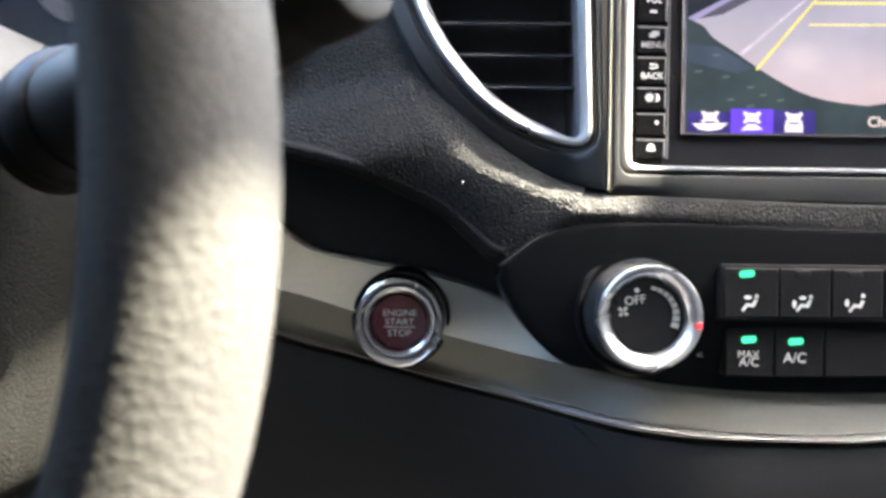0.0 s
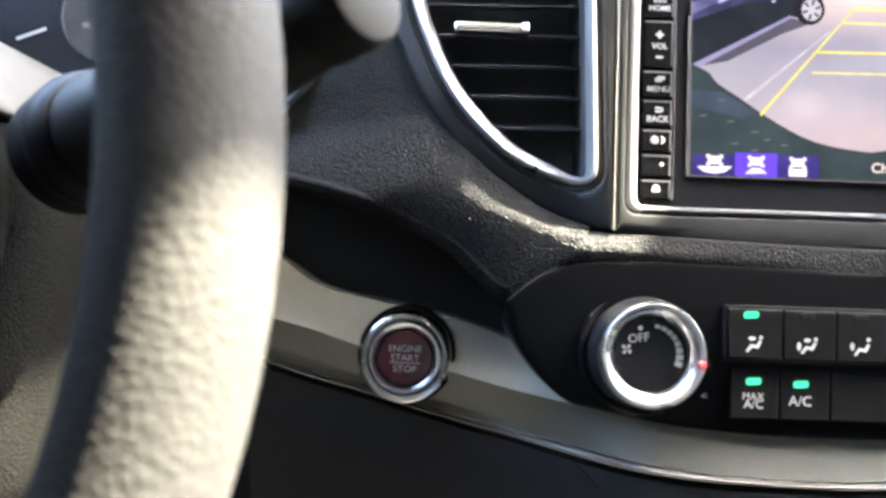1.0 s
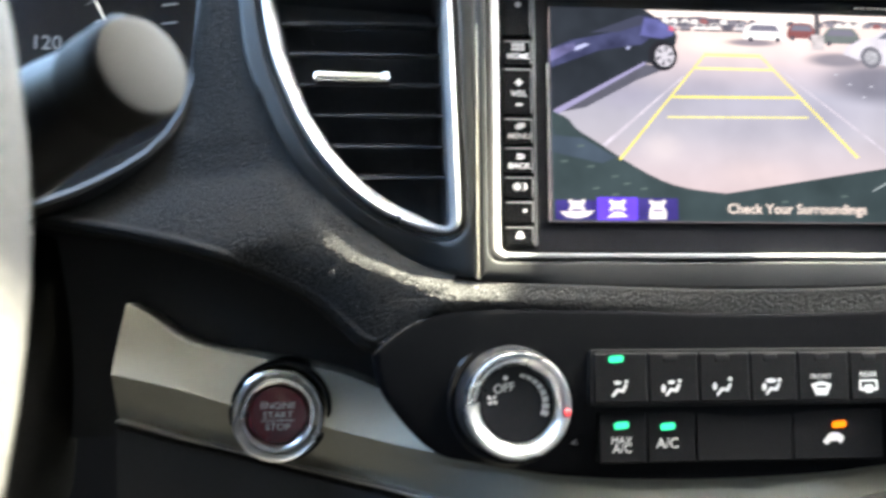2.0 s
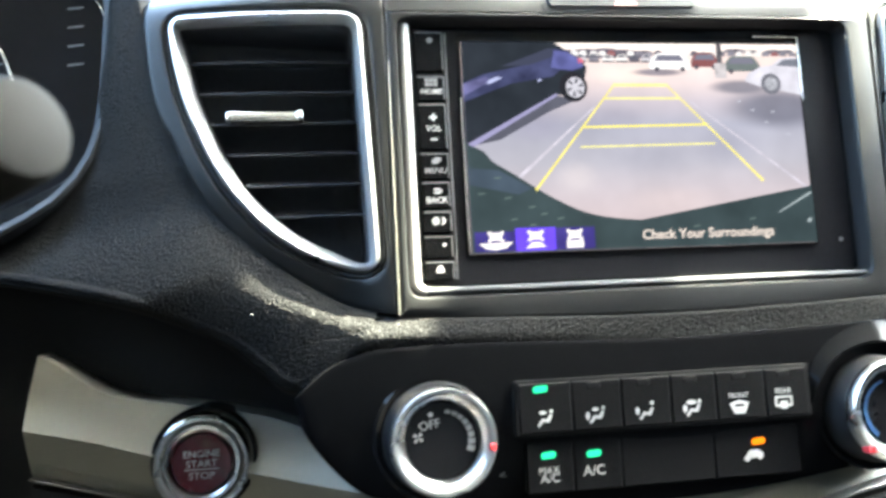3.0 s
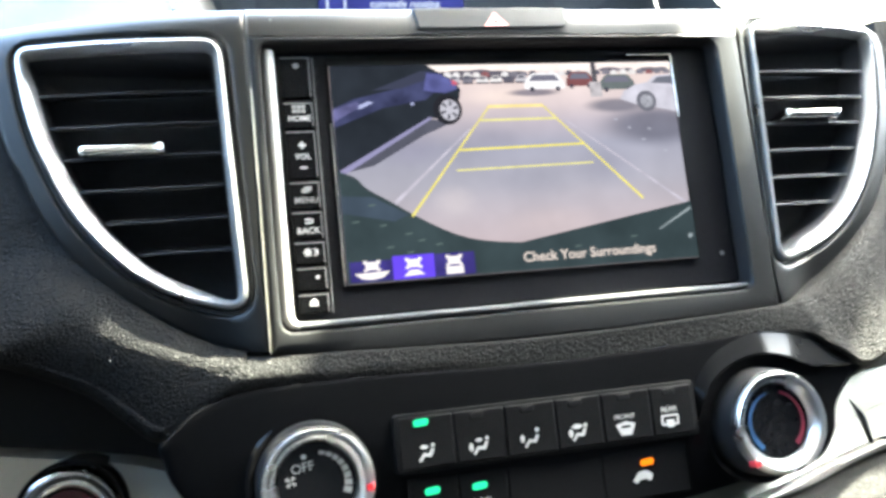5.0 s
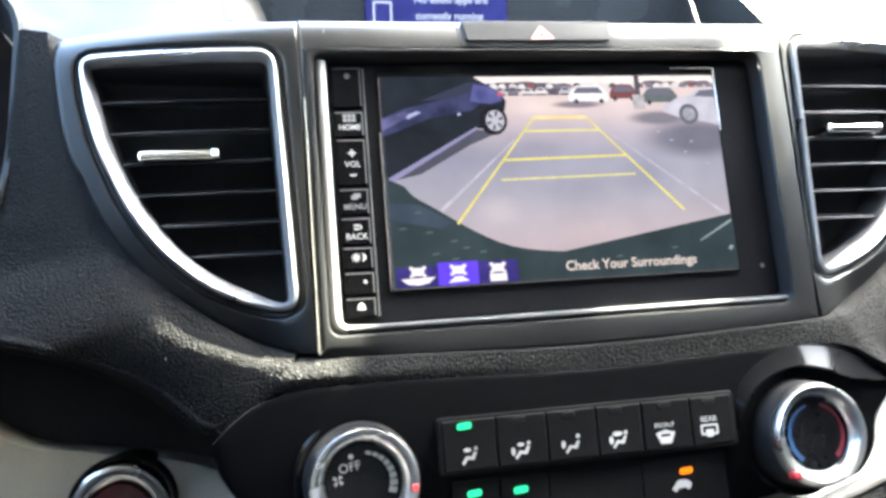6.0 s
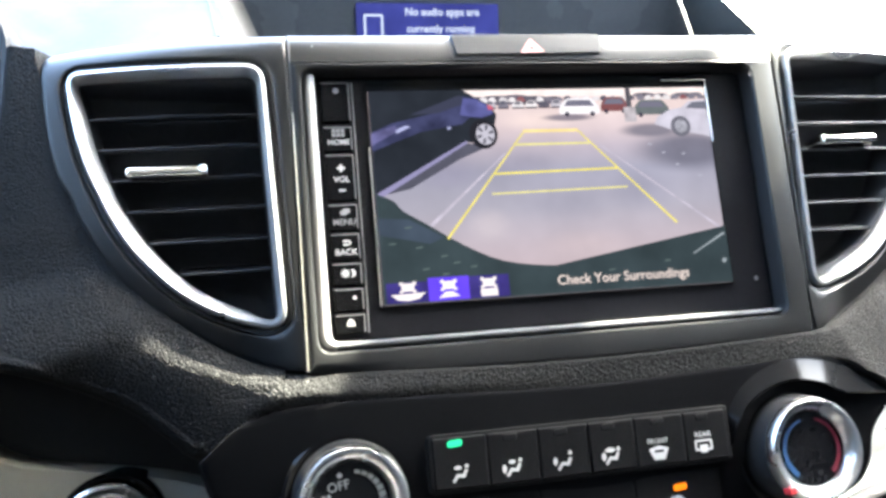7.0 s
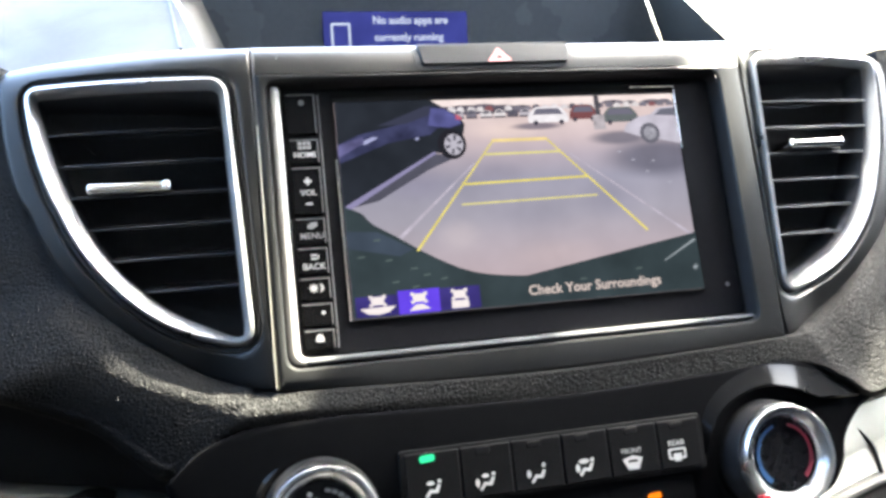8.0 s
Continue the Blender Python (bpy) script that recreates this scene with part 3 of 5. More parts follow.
# ---- display unit ----
def display_unit():
    u = thing("display_unit", (0, 0.01, 0), "black glass touchscreen unit with keys, showing a rear view picture", "display")
    body = slab(outline([(-0.0985, 0.0520, 0.003), (-0.0985, -0.0585, 0.003), (0.0960, -0.0580, 0.003), (0.0960, 0.0525, 0.003)], 2, 4), 0.0004, 0.02, 0.0008)
    part("glass_front", body, GLASS, u, "glossy black front glass")
    # bright trim along the driver's side and below the glass
    way = [(-0.1012, 0.0500 - 0.1040 * k / 10, 0.0027) for k in range(11)]
    way += [(-0.0965 + 0.0047 * math.cos(b), -0.0555 + 0.0047 * math.sin(b), 0.0027 - 0.0011 * j / 6) for j, b in enumerate([math.pi + math.pi / 2 * j / 6 for j in range(1, 7)])]
    way += [(-0.0930 + 0.1890 * k / 12, -0.0602 + 0.0002 * k / 12, 0.0016) for k in range(13)]
    rows = []
    for k, (x, z, h) in enumerate(way):
        ax, az, _ = way[max(k - 1, 0)]
        bx, bz, _ = way[min(k + 1, len(way) - 1)]
        ln = math.hypot(bx - ax, bz - az)
        nx, nz = -(bz - az) / ln, (bx - ax) / ln
        rows.append([(x + nx * h * g, yy, z + nz * h * g) for g, yy in ((1.0, 0.008), (1.0, -0.0020), (0.94, -0.0034), (0.75, -0.0046), (0.42, -0.0054), (0.0, -0.0056), (-0.42, -0.0053), (-0.75, -0.0042), (-0.94, -0.0026), (-1.0, 0.0005), (-1.0, 0.008))])
    part("trim_frame", sheet(rows[:17]), TRIM, u, "satin chrome trim beside the glass")
    part("trim_frame", sheet(rows[16:]), TRIM_DIM, u, "dull grey trim below the glass")
    # key column
    col = [("key", 0.0480, 0.0305), ("key", 0.0290, 0.0180), ("key", 0.0172, -0.0025), ("key", -0.0035, -0.0148), ("key", -0.0155, -0.0268), ("key", -0.0275, -0.0368), ("key", -0.0376, -0.0470), ("key", -0.0478, -0.0560)]
    tops = []
    for n, (name, z1, z0) in enumerate(col):
        k = part(name, slab(box_loop(-0.0965, z0 + 0.0003, -0.0848, z1 - 0.0003, 0.0008), -0.0022, 0.002, 0.0005), GLOSS, u)
        tops.append(k)
        edge = bar((-0.0962, z1 - 0.0006), (-0.0850, z1 - 0.0006), 0.00035, -0.00225)
        bar((-0.0851, z1 - 0.0006), (-0.0851, z0 + 0.0008), 0.00035, -0.00225, bm=edge)
        part("edge_line", edge, PRINT_DIM, k, smooth=False)
    y = -0.0024
    # printing on the keys
    bm = bmesh.new()
    for a in range(3):
        for b in range(2):
            flat(box_loop(-0.0930 + a * 0.0018, 0.0244 + b * 0.0018, -0.0930 + a * 0.0018 + 0.0015, 0.0244 + b * 0.0018 + 0.0015, 0.0002), y, bm)
    part("symbol", bm, PRINT_DIM, tops[1], smooth=False)
    part("lettering", letters("HOME", -0.0903, 0.0222, 0.0088, y, bold=0.014), PRINT, tops[1], smooth=False)
    bm = bar((-0.0918, 0.0112), (-0.0888, 0.0112), 0.0009, y)
    bar((-0.0903, 0.0127), (-0.0903, 0.0097), 0.0009, y - 0.00002, bm=bm)
    bar((-0.0916, 0.0020), (-0.0890, 0.0020), 0.0008, y, bm=bm)
    part("symbol", bm, PRINT, tops[2], smooth=False)
    part("lettering", letters("VOL", -0.0903, 0.0066, 0.0064, y, bold=0.014), PRINT, tops[2], smooth=False)
    bm = flat(box_loop(-0.0918, -0.0082, -0.0892, -0.0064, 0.0002), y)
    flat(box_loop(-0.0908, -0.0074, -0.0880, -0.0056, 0.0002), y - 0.00004, bm)
    part("symbol", bm, PRINT_DIM, tops[3], smooth=False)
    part("lettering", letters("MENU", -0.0903, -0.0110, 0.0090, y, bold=0.010), PRINT_DIM, tops[3], smooth=False)
    bm = bar((-0.0915, -0.0188), (-0.0893, -0.0188), 0.0007, y)
    bar((-0.0915, -0.0202), (-0.0893, -0.0202), 0.0007, y, bm=bm)
    flat([(-0.0893, -0.0184), (-0.0884, -0.0190), (-0.0884, -0.0200), (-0.0893, -0.0206), (-0.0890, -0.0195)], y - 0.00003, bm)
    part("symbol", bm, PRINT, tops[4], smooth=False)
    part("lettering", letters("BACK", -0.0903, -0.0232, 0.0088, y, bold=0.012), PRINT, tops[4], smooth=False)
    bm = flat(round_loop(-0.0914, -0.0318, 0.0011, 14), y)
    for a in range(8):
        c, s = math.cos(a * math.pi / 4), math.sin(a * math.pi / 4)
        bar((-0.0914 + 0.0011 * c, -0.0318 + 0.0011 * s), (-0.0914 + 0.0018 * c, -0.0318 + 0.0018 * s), 0.0005, y, bm=bm)
    flat([(-0.0890 + 0.0016 * math.cos(a), -0.0318 + 0.0016 * math.sin(a)) for a in (1.9, 1.2, 0.5, 0, -0.5, -1.2, -1.9)] + [(-0.0888, -0.0330), (-0.0884, -0.0318), (-0.0888, -0.0306)], y, bm)
    part("symbol", bm, PRINT, tops[5], smooth=False)
    part("symbol", flat(round_loop(-0.0884, -0.0416, 0.0007, 12), y), PRINT, tops[6], smooth=False)
    bm = flat([(-0.0922, -0.0527), (-0.0889, -0.0527), (-0.0893, -0.0507), (-0.0905, -0.0497), (-0.0918, -0.0507)], y)
    part("symbol", bm, PRINT, tops[7], smooth=False)
    part("symbol", flat(round_loop(-0.0903, 0.0440, 0.0012, 14), y), PRINT_DIM, tops[0], smooth=False)
    part("divider", slab(box_loop(-0.0836, -0.0555, -0.0832, 0.0480, 0.0001), -0.0006, 0.002, 0.0002), PRINT_DIM, u)
    # thin bright edge of the picture
    o = box_loop(-0.0785, -0.0468, 0.0776, 0.0478, 0.0012, 6, 4)
    i = box_loop(-0.0778, -0.0462, 0.0768, 0.0468, 0.0010, 6, 4)
    part("picture_edge", stack([lift(o, 0.002), lift(o, -0.0006), lift(i, -0.0006), lift(i, 0.002)]), GLOSS, u)
    bm = slab(box_loop(0.0770, 0.0180, 0.0775, 0.0472, 0.0002), -0.0011, 0.001, 0.0002)
    slab(box_loop(0.0560, 0.0470, 0.0775, 0.0477, 0.0002), -0.0011, 0.001, 0.0002, bm)
    part("edge_line", bm, BRIGHT, u, "thin bright chrome edge at the display's upper right corner")
    part("edge_line", slab(box_loop(-0.0782, -0.0458, -0.0778, 0.0200, 0.0001), -0.0011, 0.001, 0.0002), SILVER, u, "thin edge beside the picture")
    part("screw_cover", flat(round_loop(0.0890, -0.0445, 0.0010, 14), -0.0000), PRINT_DIM, u, smooth=False)
    return u


unit = display_unit()


def rear_view(u):
    """The display's flat rear view picture: a car park with guide lines, in layers a tenth of a millimetre apart."""
    screen = part("screen", flat([(-0.077, -0.0455), (0.077, -0.0455), (0.077, 0.0442), (-0.077, 0.0442)], -0.0001), glow_ramp("picture ground", [(-0.036, (0.50, 0.37, 0.39)), (-0.022, (0.46, 0.365, 0.40)), (-0.008, (0.385, 0.335, 0.39)), (0.008, (0.335, 0.30, 0.37)), (0.018, (0.46, 0.37, 0.42)), (0.026, (0.62, 0.47, 0.48)), (0.036, (0.72, 0.54, 0.52))], 0.12), u, "lit rear view picture of a car park", smooth=False)
    lay = [-0.0002]

    def paint(name, loops, colour, strength=1.0, vary=0.0, size=60.0, label=""):
        mat = glow("picture " + name, colour, strength, vary, size)
        for lp in loops:
            bm = flat(lp, lay[0])
            bmesh.ops.triangulate(bm, faces=bm.faces)
            part(name, bm, mat, screen, label, smooth=False)
            lay[0] -= 0.000007

    def quad(x0, z0, x1, z1):
        return [(x0, z0), (x1, z0), (x1, z1), (x0, z1)]

    def line(a, b, w, w2=None):
        dx, dz = b[0] - a[0], b[1] - a[1]
        ln = math.hypot(dx, dz)
        nx, nz = -dz / ln / 2, dx / ln / 2
        w2 = w2 or w
        return [(a[0] + nx * w, a[1] + nz * w), (b[0] + nx * w2, b[1] + nz * w2), (b[0] - nx * w2, b[1] - nz * w2), (a[0] - nx * w, a[1] - nz * w)]

    def soft_patch(name, cx, cz, rx, rz, colour, amount, edge=0.35):
        """A patch of the picture that fades out towards its edge."""
        m = glow("picture " + name, colour, 1.0, 0.10, 90)
        nt = m.node_tree
        co = nt.nodes.new("ShaderNodeTexCoord")
        mp = nt.nodes.new("ShaderNodeVectorMath")
        mp.operation = "SUBTRACT"
        mp.inputs[1].default_value = (cx, 0, cz)
        sc = nt.nodes.new("ShaderNodeVectorMath")
        sc.operation = "MULTIPLY"
        sc.inputs[1].default_value = (1 / rx, 0, 1 / rz)
        ln = nt.nodes.new("ShaderNodeVectorMath")
        ln.operation = "LENGTH"
        fade = nt.nodes.new("ShaderNodeMapRange")
        fade.interpolation_type = "SMOOTHSTEP"
        fade.inputs["From Min"].default_value, fade.inputs["From Max"].default_value = edge, 1.0
        fade.inputs["To Min"].default_value, fade.inputs["To Max"].default_value = amount, 0.0
        clear = nt.nodes.new("ShaderNodeBsdfTransparent")
        mix = nt.nodes.new("ShaderNodeMixShader")
        link = nt.links.new
        link(co.outputs["Object"], mp.inputs[0])
        link(mp.outputs[0], sc.inputs[0])
        link(sc.outputs[0], ln.inputs[0])
        link(ln.outputs["Value"], fade.inputs["Value"])
        link(fade.outputs[0], mix.inputs[0])
        link(clear.outputs[0], mix.inputs[1])
        link(nt.nodes["Emission"].outputs[0], mix.inputs[2])
        link(mix.outputs[0], nt.nodes["Material Output"].inputs[0])
        x0, x1, z0, z1 = max(-0.077, cx - rx), min(0.077, cx + rx), max(-0.0455, cz - rz), min(0.0442, cz + rz)
        part(name, flat(quad(x0, z0, x1, z1), lay[0]), m, screen, smooth=False)
        lay[0] -= 0.000007

    # pavement: shade of the parked cars, pale and dark patches, worn bay lines
    soft_patch("pale_patch", -0.030, -0.0150, 0.0125, 0.0095, (0.58, 0.47, 0.49), 0.55, 0.1)
    soft_patch("dark_patch", 0.004, -0.0060, 0.030, 0.0120, (0.27, 0.24, 0.30), 0.45, 0.1)
    soft_patch("dark_patch", -0.012, 0.0115, 0.020, 0.0070, (0.29, 0.25, 0.32), 0.5, 0.1)
    soft_patch("dark_patch", 0.040, -0.0020, 0.022, 0.0130, (0.27, 0.24, 0.31), 0.5, 0.1)
    soft_patch("pale_patch", 0.012, -0.0260, 0.030, 0.0090, (0.56, 0.42, 0.43), 0.5, 0.1)
    soft_patch("dark_patch", -0.045, 0.0080, 0.020, 0.0100, (0.28, 0.24, 0.32), 0.6, 0.1)
    soft_patch("pale_patch", -0.004, 0.0300, 0.022, 0.0060, (0.86, 0.64, 0.58), 0.6, 0.1)
    soft_patch("shade", 0.066, 0.0150, 0.034, 0.0120, (0.155, 0.140, 0.185), 0.9, 0.35)
    soft_patch("shade", 0.048, 0.0245, 0.018, 0.0042, (0.165, 0.145, 0.185), 0.85, 0.4)
    soft_patch("car_shade", 0.010, 0.0312, 0.0150, 0.0022, (0.20, 0.16, 0.20), 0.9, 0.4)
    paint("car_shade", [[(-0.0754, -0.0008), (-0.040, 0.0215), (-0.027, 0.0192), (-0.040, 0.0140), (-0.062, 0.0020)]], (0.085, 0.078, 0.105), 1.0, 0.3)
    paint("bay_line", [line((0.0225, 0.0190), (0.0770, -0.0225), 0.0005, 0.0011), line((-0.0200, 0.0160), (-0.0560, -0.0150), 0.0005, 0.0016)], (0.50, 0.42, 0.49), 1.0, 0.2, 200)
    paint("litter", [line((x, z), (x + 0.0016, z + 0.0001), 0.0006) for x, z in ((0.0520, 0.0140), (0.0580, 0.0085), (0.0680, 0.0030), (0.0460, 0.0180), (0.0615, 0.0132))], (0.44, 0.40, 0.47), 1.0)
    # bright distance and rows of far cars
    paint("far_sky", [[(-0.0380, 0.0410), (0.0770, 0.0405), (0.0770, 0.0442), (-0.0380, 0.0442)]], (0.90, 0.72, 0.68), 1.0, 0.1, 120)
    rnd = random.Random(4)
    paint("far_tree", [round_loop(x, 0.0404 + rnd.uniform(-0.0003, 0.0005), rnd.uniform(0.0030, 0.0060), 14, rnd.uniform(0.0006, 0.0013)) for x in (-0.030, -0.022, -0.013, -0.004, 0.004, 0.047, 0.055, 0.066, 0.072)], (0.17, 0.14, 0.17), 1.0, 0.5, 420)
    paint("far_row", [[(-0.0350, 0.0372), (0.0060, 0.0374), (0.0058, 0.0398), (-0.0020, 0.0412), (-0.0150, 0.0408), (-0.0240, 0.0416), (-0.0350, 0.0402)]], (0.125, 0.100, 0.130), 1.0, 0.5, 500)
    tints = [(0.74, 0.64, 0.64), (0.12, 0.10, 0.13), (0.52, 0.45, 0.49), (0.20, 0.17, 0.21), (0.70, 0.61, 0.62), (0.26, 0.10, 0.11)]
    for row, (z0, size, count, start) in enumerate(((0.0386, 0.0040, 26, -0.0335), (0.0358, 0.0056, 7, -0.0330))):
        for i in range(count):
            x, w, h = start + i * size * 1.06 + rnd.uniform(-0.0003, 0.0003), size * rnd.uniform(0.86, 1.0), size * rnd.uniform(0.50, 0.62)
            if x + w < 0.0765:
                paint("far_car", [outline([(x, z0, h * 0.12), (x + w, z0, h * 0.12), (x + w * 0.97, z0 + h * 0.55, h * 0.2), (x + w * 0.74, z0 + h, h * 0.2), (x + w * 0.27, z0 + h, h * 0.2), (x + w * 0.03, z0 + h * 0.5, h * 0.15)], 1, 3)], tints[rnd.choice((0, 1, 2, 3, 4, 1, 3, 5)) if not row else (0, 2, 3, 4, 0, 1, 2)[i]], 1.0, 0.25, 900)
                if row:
                    paint("car_window", [[(x + w * 0.2, z0 + h * 0.55), (x + w * 0.8, z0 + h * 0.55), (x + w * 0.68, z0 + h * 0.9), (x + w * 0.32, z0 + h * 0.9)]], (0.10, 0.09, 0.12), 1.0)
                    paint("car_shade", [quad(x, z0 - h * 0.12, x + w, z0 + h * 0.12)], (0.10, 0.08, 0.10), 1.0)

    def saloon(x0, z0, w, h, colour):
        """A parked car on the picture: body, windows, wheels."""
        paint("parked_car", [outline([(x0, z0 + 0.16 * h, 0.1 * h), (x0 + w, z0 + 0.16 * h, 0.1 * h), (x0 + w, z0 + 0.55 * h, 0.15 * h), (x0 + 0.82 * w, z0 + h, 0.15 * h), (x0 + 0.20 * w, z0 + h, 0.15 * h), (x0, z0 + 0.55 * h, 0.15 * h)], 1, 4)], colour, 1.0, 0.08, 300)
        paint("car_window", [outline([(x0 + 0.12 * w, z0 + 0.58 * h, 0.03 * h), (x0 + 0.88 * w, z0 + 0.58 * h, 0.03 * h), (x0 + 0.78 * w, z0 + 0.90 * h, 0.05 * h), (x0 + 0.23 * w, z0 + 0.90 * h, 0.05 * h)], 1, 3)], (0.17, 0.15, 0.2), 1.0)
        paint("car_wheel", [round_loop(x0 + 0.18 * w, z0 + 0.15 * h, 0.13 * h, 14), round_loop(x0 + 0.82 * w, z0 + 0.15 * h, 0.13 * h, 14)], (0.06, 0.05, 0.07), 1.0)

    saloon(0.0062, 0.0312, 0.0185, 0.0085, (0.86, 0.76, 0.78))
    saloon(0.0255, 0.0322, 0.0130, 0.0078, (0.20, 0.07, 0.075))
    saloon(0.0410, 0.0302, 0.0170, 0.0082, (0.14, 0.145, 0.15))
    paint("post", [quad(0.0378, 0.0345, 0.0402, 0.0440)], (0.10, 0.085, 0.10), 1.0, 0.3, 400)
    paint("bin", [quad(0.0362, 0.0284, 0.0418, 0.0352)], (0.44, 0.37, 0.39), 1.0, 0.3, 300)
    # white car cut off by the picture's edge
    paint("parked_car", [[(0.0500, 0.0270), (0.0520, 0.0305), (0.0580, 0.0335), (0.0640, 0.0345), (0.0680, 0.0375), (0.077, 0.0382), (0.077, 0.0205), (0.0680, 0.0225), (0.0570, 0.0245)]], (0.56, 0.49, 0.56), 1.0, 0.15, 120)
    paint("car_window", [[(0.0660, 0.0342), (0.0695, 0.0370), (0.077, 0.0374), (0.077, 0.0335)]], (0.16, 0.15, 0.19), 1.0)
    paint("car_wheel", [round_loop(0.0625, 0.0258, 0.0048, 20)], (0.15, 0.135, 0.165), 1.0)
    paint("wheel_rim", [round_loop(0.0627, 0.0258, 0.0031, 16)], (0.33, 0.30, 0.34), 1.0, 0.4, 700)
    # dark blue car beside the bay
    paint("near_car", [[(-0.077, 0.0442), (-0.0365, 0.0442), (-0.0350, 0.0415), (-0.0300, 0.0400), (-0.0250, 0.0370), (-0.0225, 0.0330), (-0.0235, 0.0290), (-0.0290, 0.0200), (-0.0370, 0.0212), (-0.0754, -0.0008), (-0.077, -0.0010)]], (0.022, 0.024, 0.032), 1.0, 0.25, 60)
    paint("car_flank", [[(-0.077, 0.0260), (-0.0680, 0.0300), (-0.0500, 0.0340), (-0.0365, 0.0415), (-0.0310, 0.0405), (-0.0245, 0.0365), (-0.0235, 0.0330), (-0.0290, 0.0315), (-0.0340, 0.0320), (-0.0380, 0.0290), (-0.0560, 0.0260), (-0.0680, 0.0215), (-0.077, 0.0180)]], (0.042, 0.042, 0.095), 1.0, 0.5, 110)
    paint("car_window", [[(-0.0600, 0.0335), (-0.0390, 0.0415), (-0.0365, 0.0415), (-0.0375, 0.0375), (-0.0480, 0.0340)]], (0.045, 0.045, 0.075), 1.0)
    paint("flank_glint", [[(-0.0690, 0.0262), (-0.0620, 0.0290), (-0.0600, 0.0284), (-0.0655, 0.0258)], line((-0.0445, 0.0272), (-0.0430, 0.0276), 0.0010), line((-0.0330, 0.0345), (-0.0290, 0.0358), 0.0007)], (0.42, 0.40, 0.62), 1.0)
    paint("tail_panel", [[(-0.0385, 0.0330), (-0.0365, 0.0405), (-0.0310, 0.0400), (-0.0250, 0.0362), (-0.0240, 0.0335), (-0.0290, 0.0318), (-0.0335, 0.0322)]], (0.105, 0.100, 0.27), 1.0, 0.3, 150)
    paint("flank_panel", [[(-0.077, 0.0258), (-0.0665, 0.0292), (-0.0660, 0.0265), (-0.077, 0.0205)]], (0.13, 0.115, 0.25), 1.0, 0.35, 160)
    paint("sill", [line((-0.0756, -0.0008), (-0.0365, 0.0212), 0.0024, 0.0011)], (0.27, 0.23, 0.38), 1.0, 0.1)
    paint("tail_lamp", [[(-0.0262, 0.0375), (-0.0240, 0.0368), (-0.0235, 0.0350), (-0.0260, 0.0352)]], (0.50, 0.10, 0.16), 1.0)
    paint("car_wheel", [round_loop(-0.0290, 0.0245, 0.0062, 24, 0.0066)], (0.020, 0.018, 0.024), 1.0)
    paint("wheel_rim", [round_loop(-0.0282, 0.0243, 0.0041, 20, 0.0046)], (0.50, 0.44, 0.50), 1.0)
    spokes = []
    for a in range(6):
        c, s = math.cos(a * math.pi / 3 + 0.3), math.sin(a * math.pi / 3 + 0.3)
        spokes.append(line((-0.0282 + 0.0016 * c, 0.0243 + 0.0018 * s), (-0.0282 + 0.0037 * c, 0.0243 + 0.0041 * s), 0.0008, 0.0014))
    paint("wheel_rim", spokes, (0.10, 0.09, 0.11), 1.0)
    # our own car's bumper along the lower edge
    arc = spline([(-0.0775, 0.0005), (-0.0700, -0.0030), (-0.0660, -0.0075), (-0.0568, -0.0133), (-0.0416, -0.0230), (-0.0259, -0.0302), (-0.0065, -0.0333), (0.0137, -0.0338), (0.0366, -0.0311), (0.0560, -0.0268), (0.0775, -0.0200)], 6)
    paint("bumper", [[(-0.077, -0.0455)] + [(max(-0.077, min(0.077, x)), z) for x, z in arc] + [(0.077, -0.0455)]], (0.040, 0.052, 0.058), 1.0, 0.25, 45)
    paint("bumper_tint", [[(-0.077, -0.0100), (-0.0640, -0.0110), (-0.0500, -0.0190), (-0.0560, -0.0215), (-0.077, -0.0170)]], (0.055, 0.068, 0.095), 1.0, 0.2)
    glints = [(-0.066, -0.0145), (-0.062, -0.0230), (-0.052, -0.0270), (-0.060, -0.0320), (-0.047, -0.0300), (-0.073, -0.0210), (-0.040, -0.0320), (0.020, -0.0370), (0.046, -0.0345), (-0.052, -0.0345)]
    paint("bumper_glint", [line((x, z), (x + 0.0028, z + 0.0003), 0.0006) for x, z in glints], (0.11, 0.135, 0.13), 1.0)
    paint("bumper_glint", [line((0.0600, -0.0320), (0.0760, -0.0235), 0.0005, 0.0011), line((0.0735, -0.0365), (0.0750, -0.0350), 0.0016)], (0.30, 0.31, 0.33), 1.0)
    # yellow guide lines
    lay[0] -= 0.0001
    paint("guide_line", [line((-0.0485, -0.0199), (-0.0111, 0.0251), 0.0011, 0.0007), line((0.0542, -0.0180), (0.0131, 0.0251), 0.0011, 0.0007), line((-0.0258, 0.0068), (0.0297, 0.0075), 0.0010)], (0.76, 0.60, 0.15), 1.0, 0.12, 200, "yellow guide line")
    paint("guide_line", [line((-0.0154, 0.0193), (0.0187, 0.0192), 0.0010), line((-0.0279, -0.0018), (0.0331, -0.0010), 0.0008)], (0.72, 0.60, 0.24), 1.0, 0.1, 200, "pale yellow guide line")
    paint("guide_line", [line((-0.0115, 0.0252), (0.0133, 0.0251), 0.0014)], (0.86, 0.62, 0.26), 1.0, 0.1, 200, "pale yellow guide line")
    # view icons and caption
    paint("view_icon", [quad(-0.0757, -0.0450, -0.0580, -0.0368), quad(-0.0418, -0.0450, -0.0245, -0.0358)], (0.045, 0.032, 0.17), 1.0, 0.3, 90, "dim blue view button")
    paint("view_icon", [quad(-0.0585, -0.0450, -0.0415, -0.0355)], (0.135, 0.060, 0.72), 1.0, 0.1, 90, "selected violet view button")
    white = []
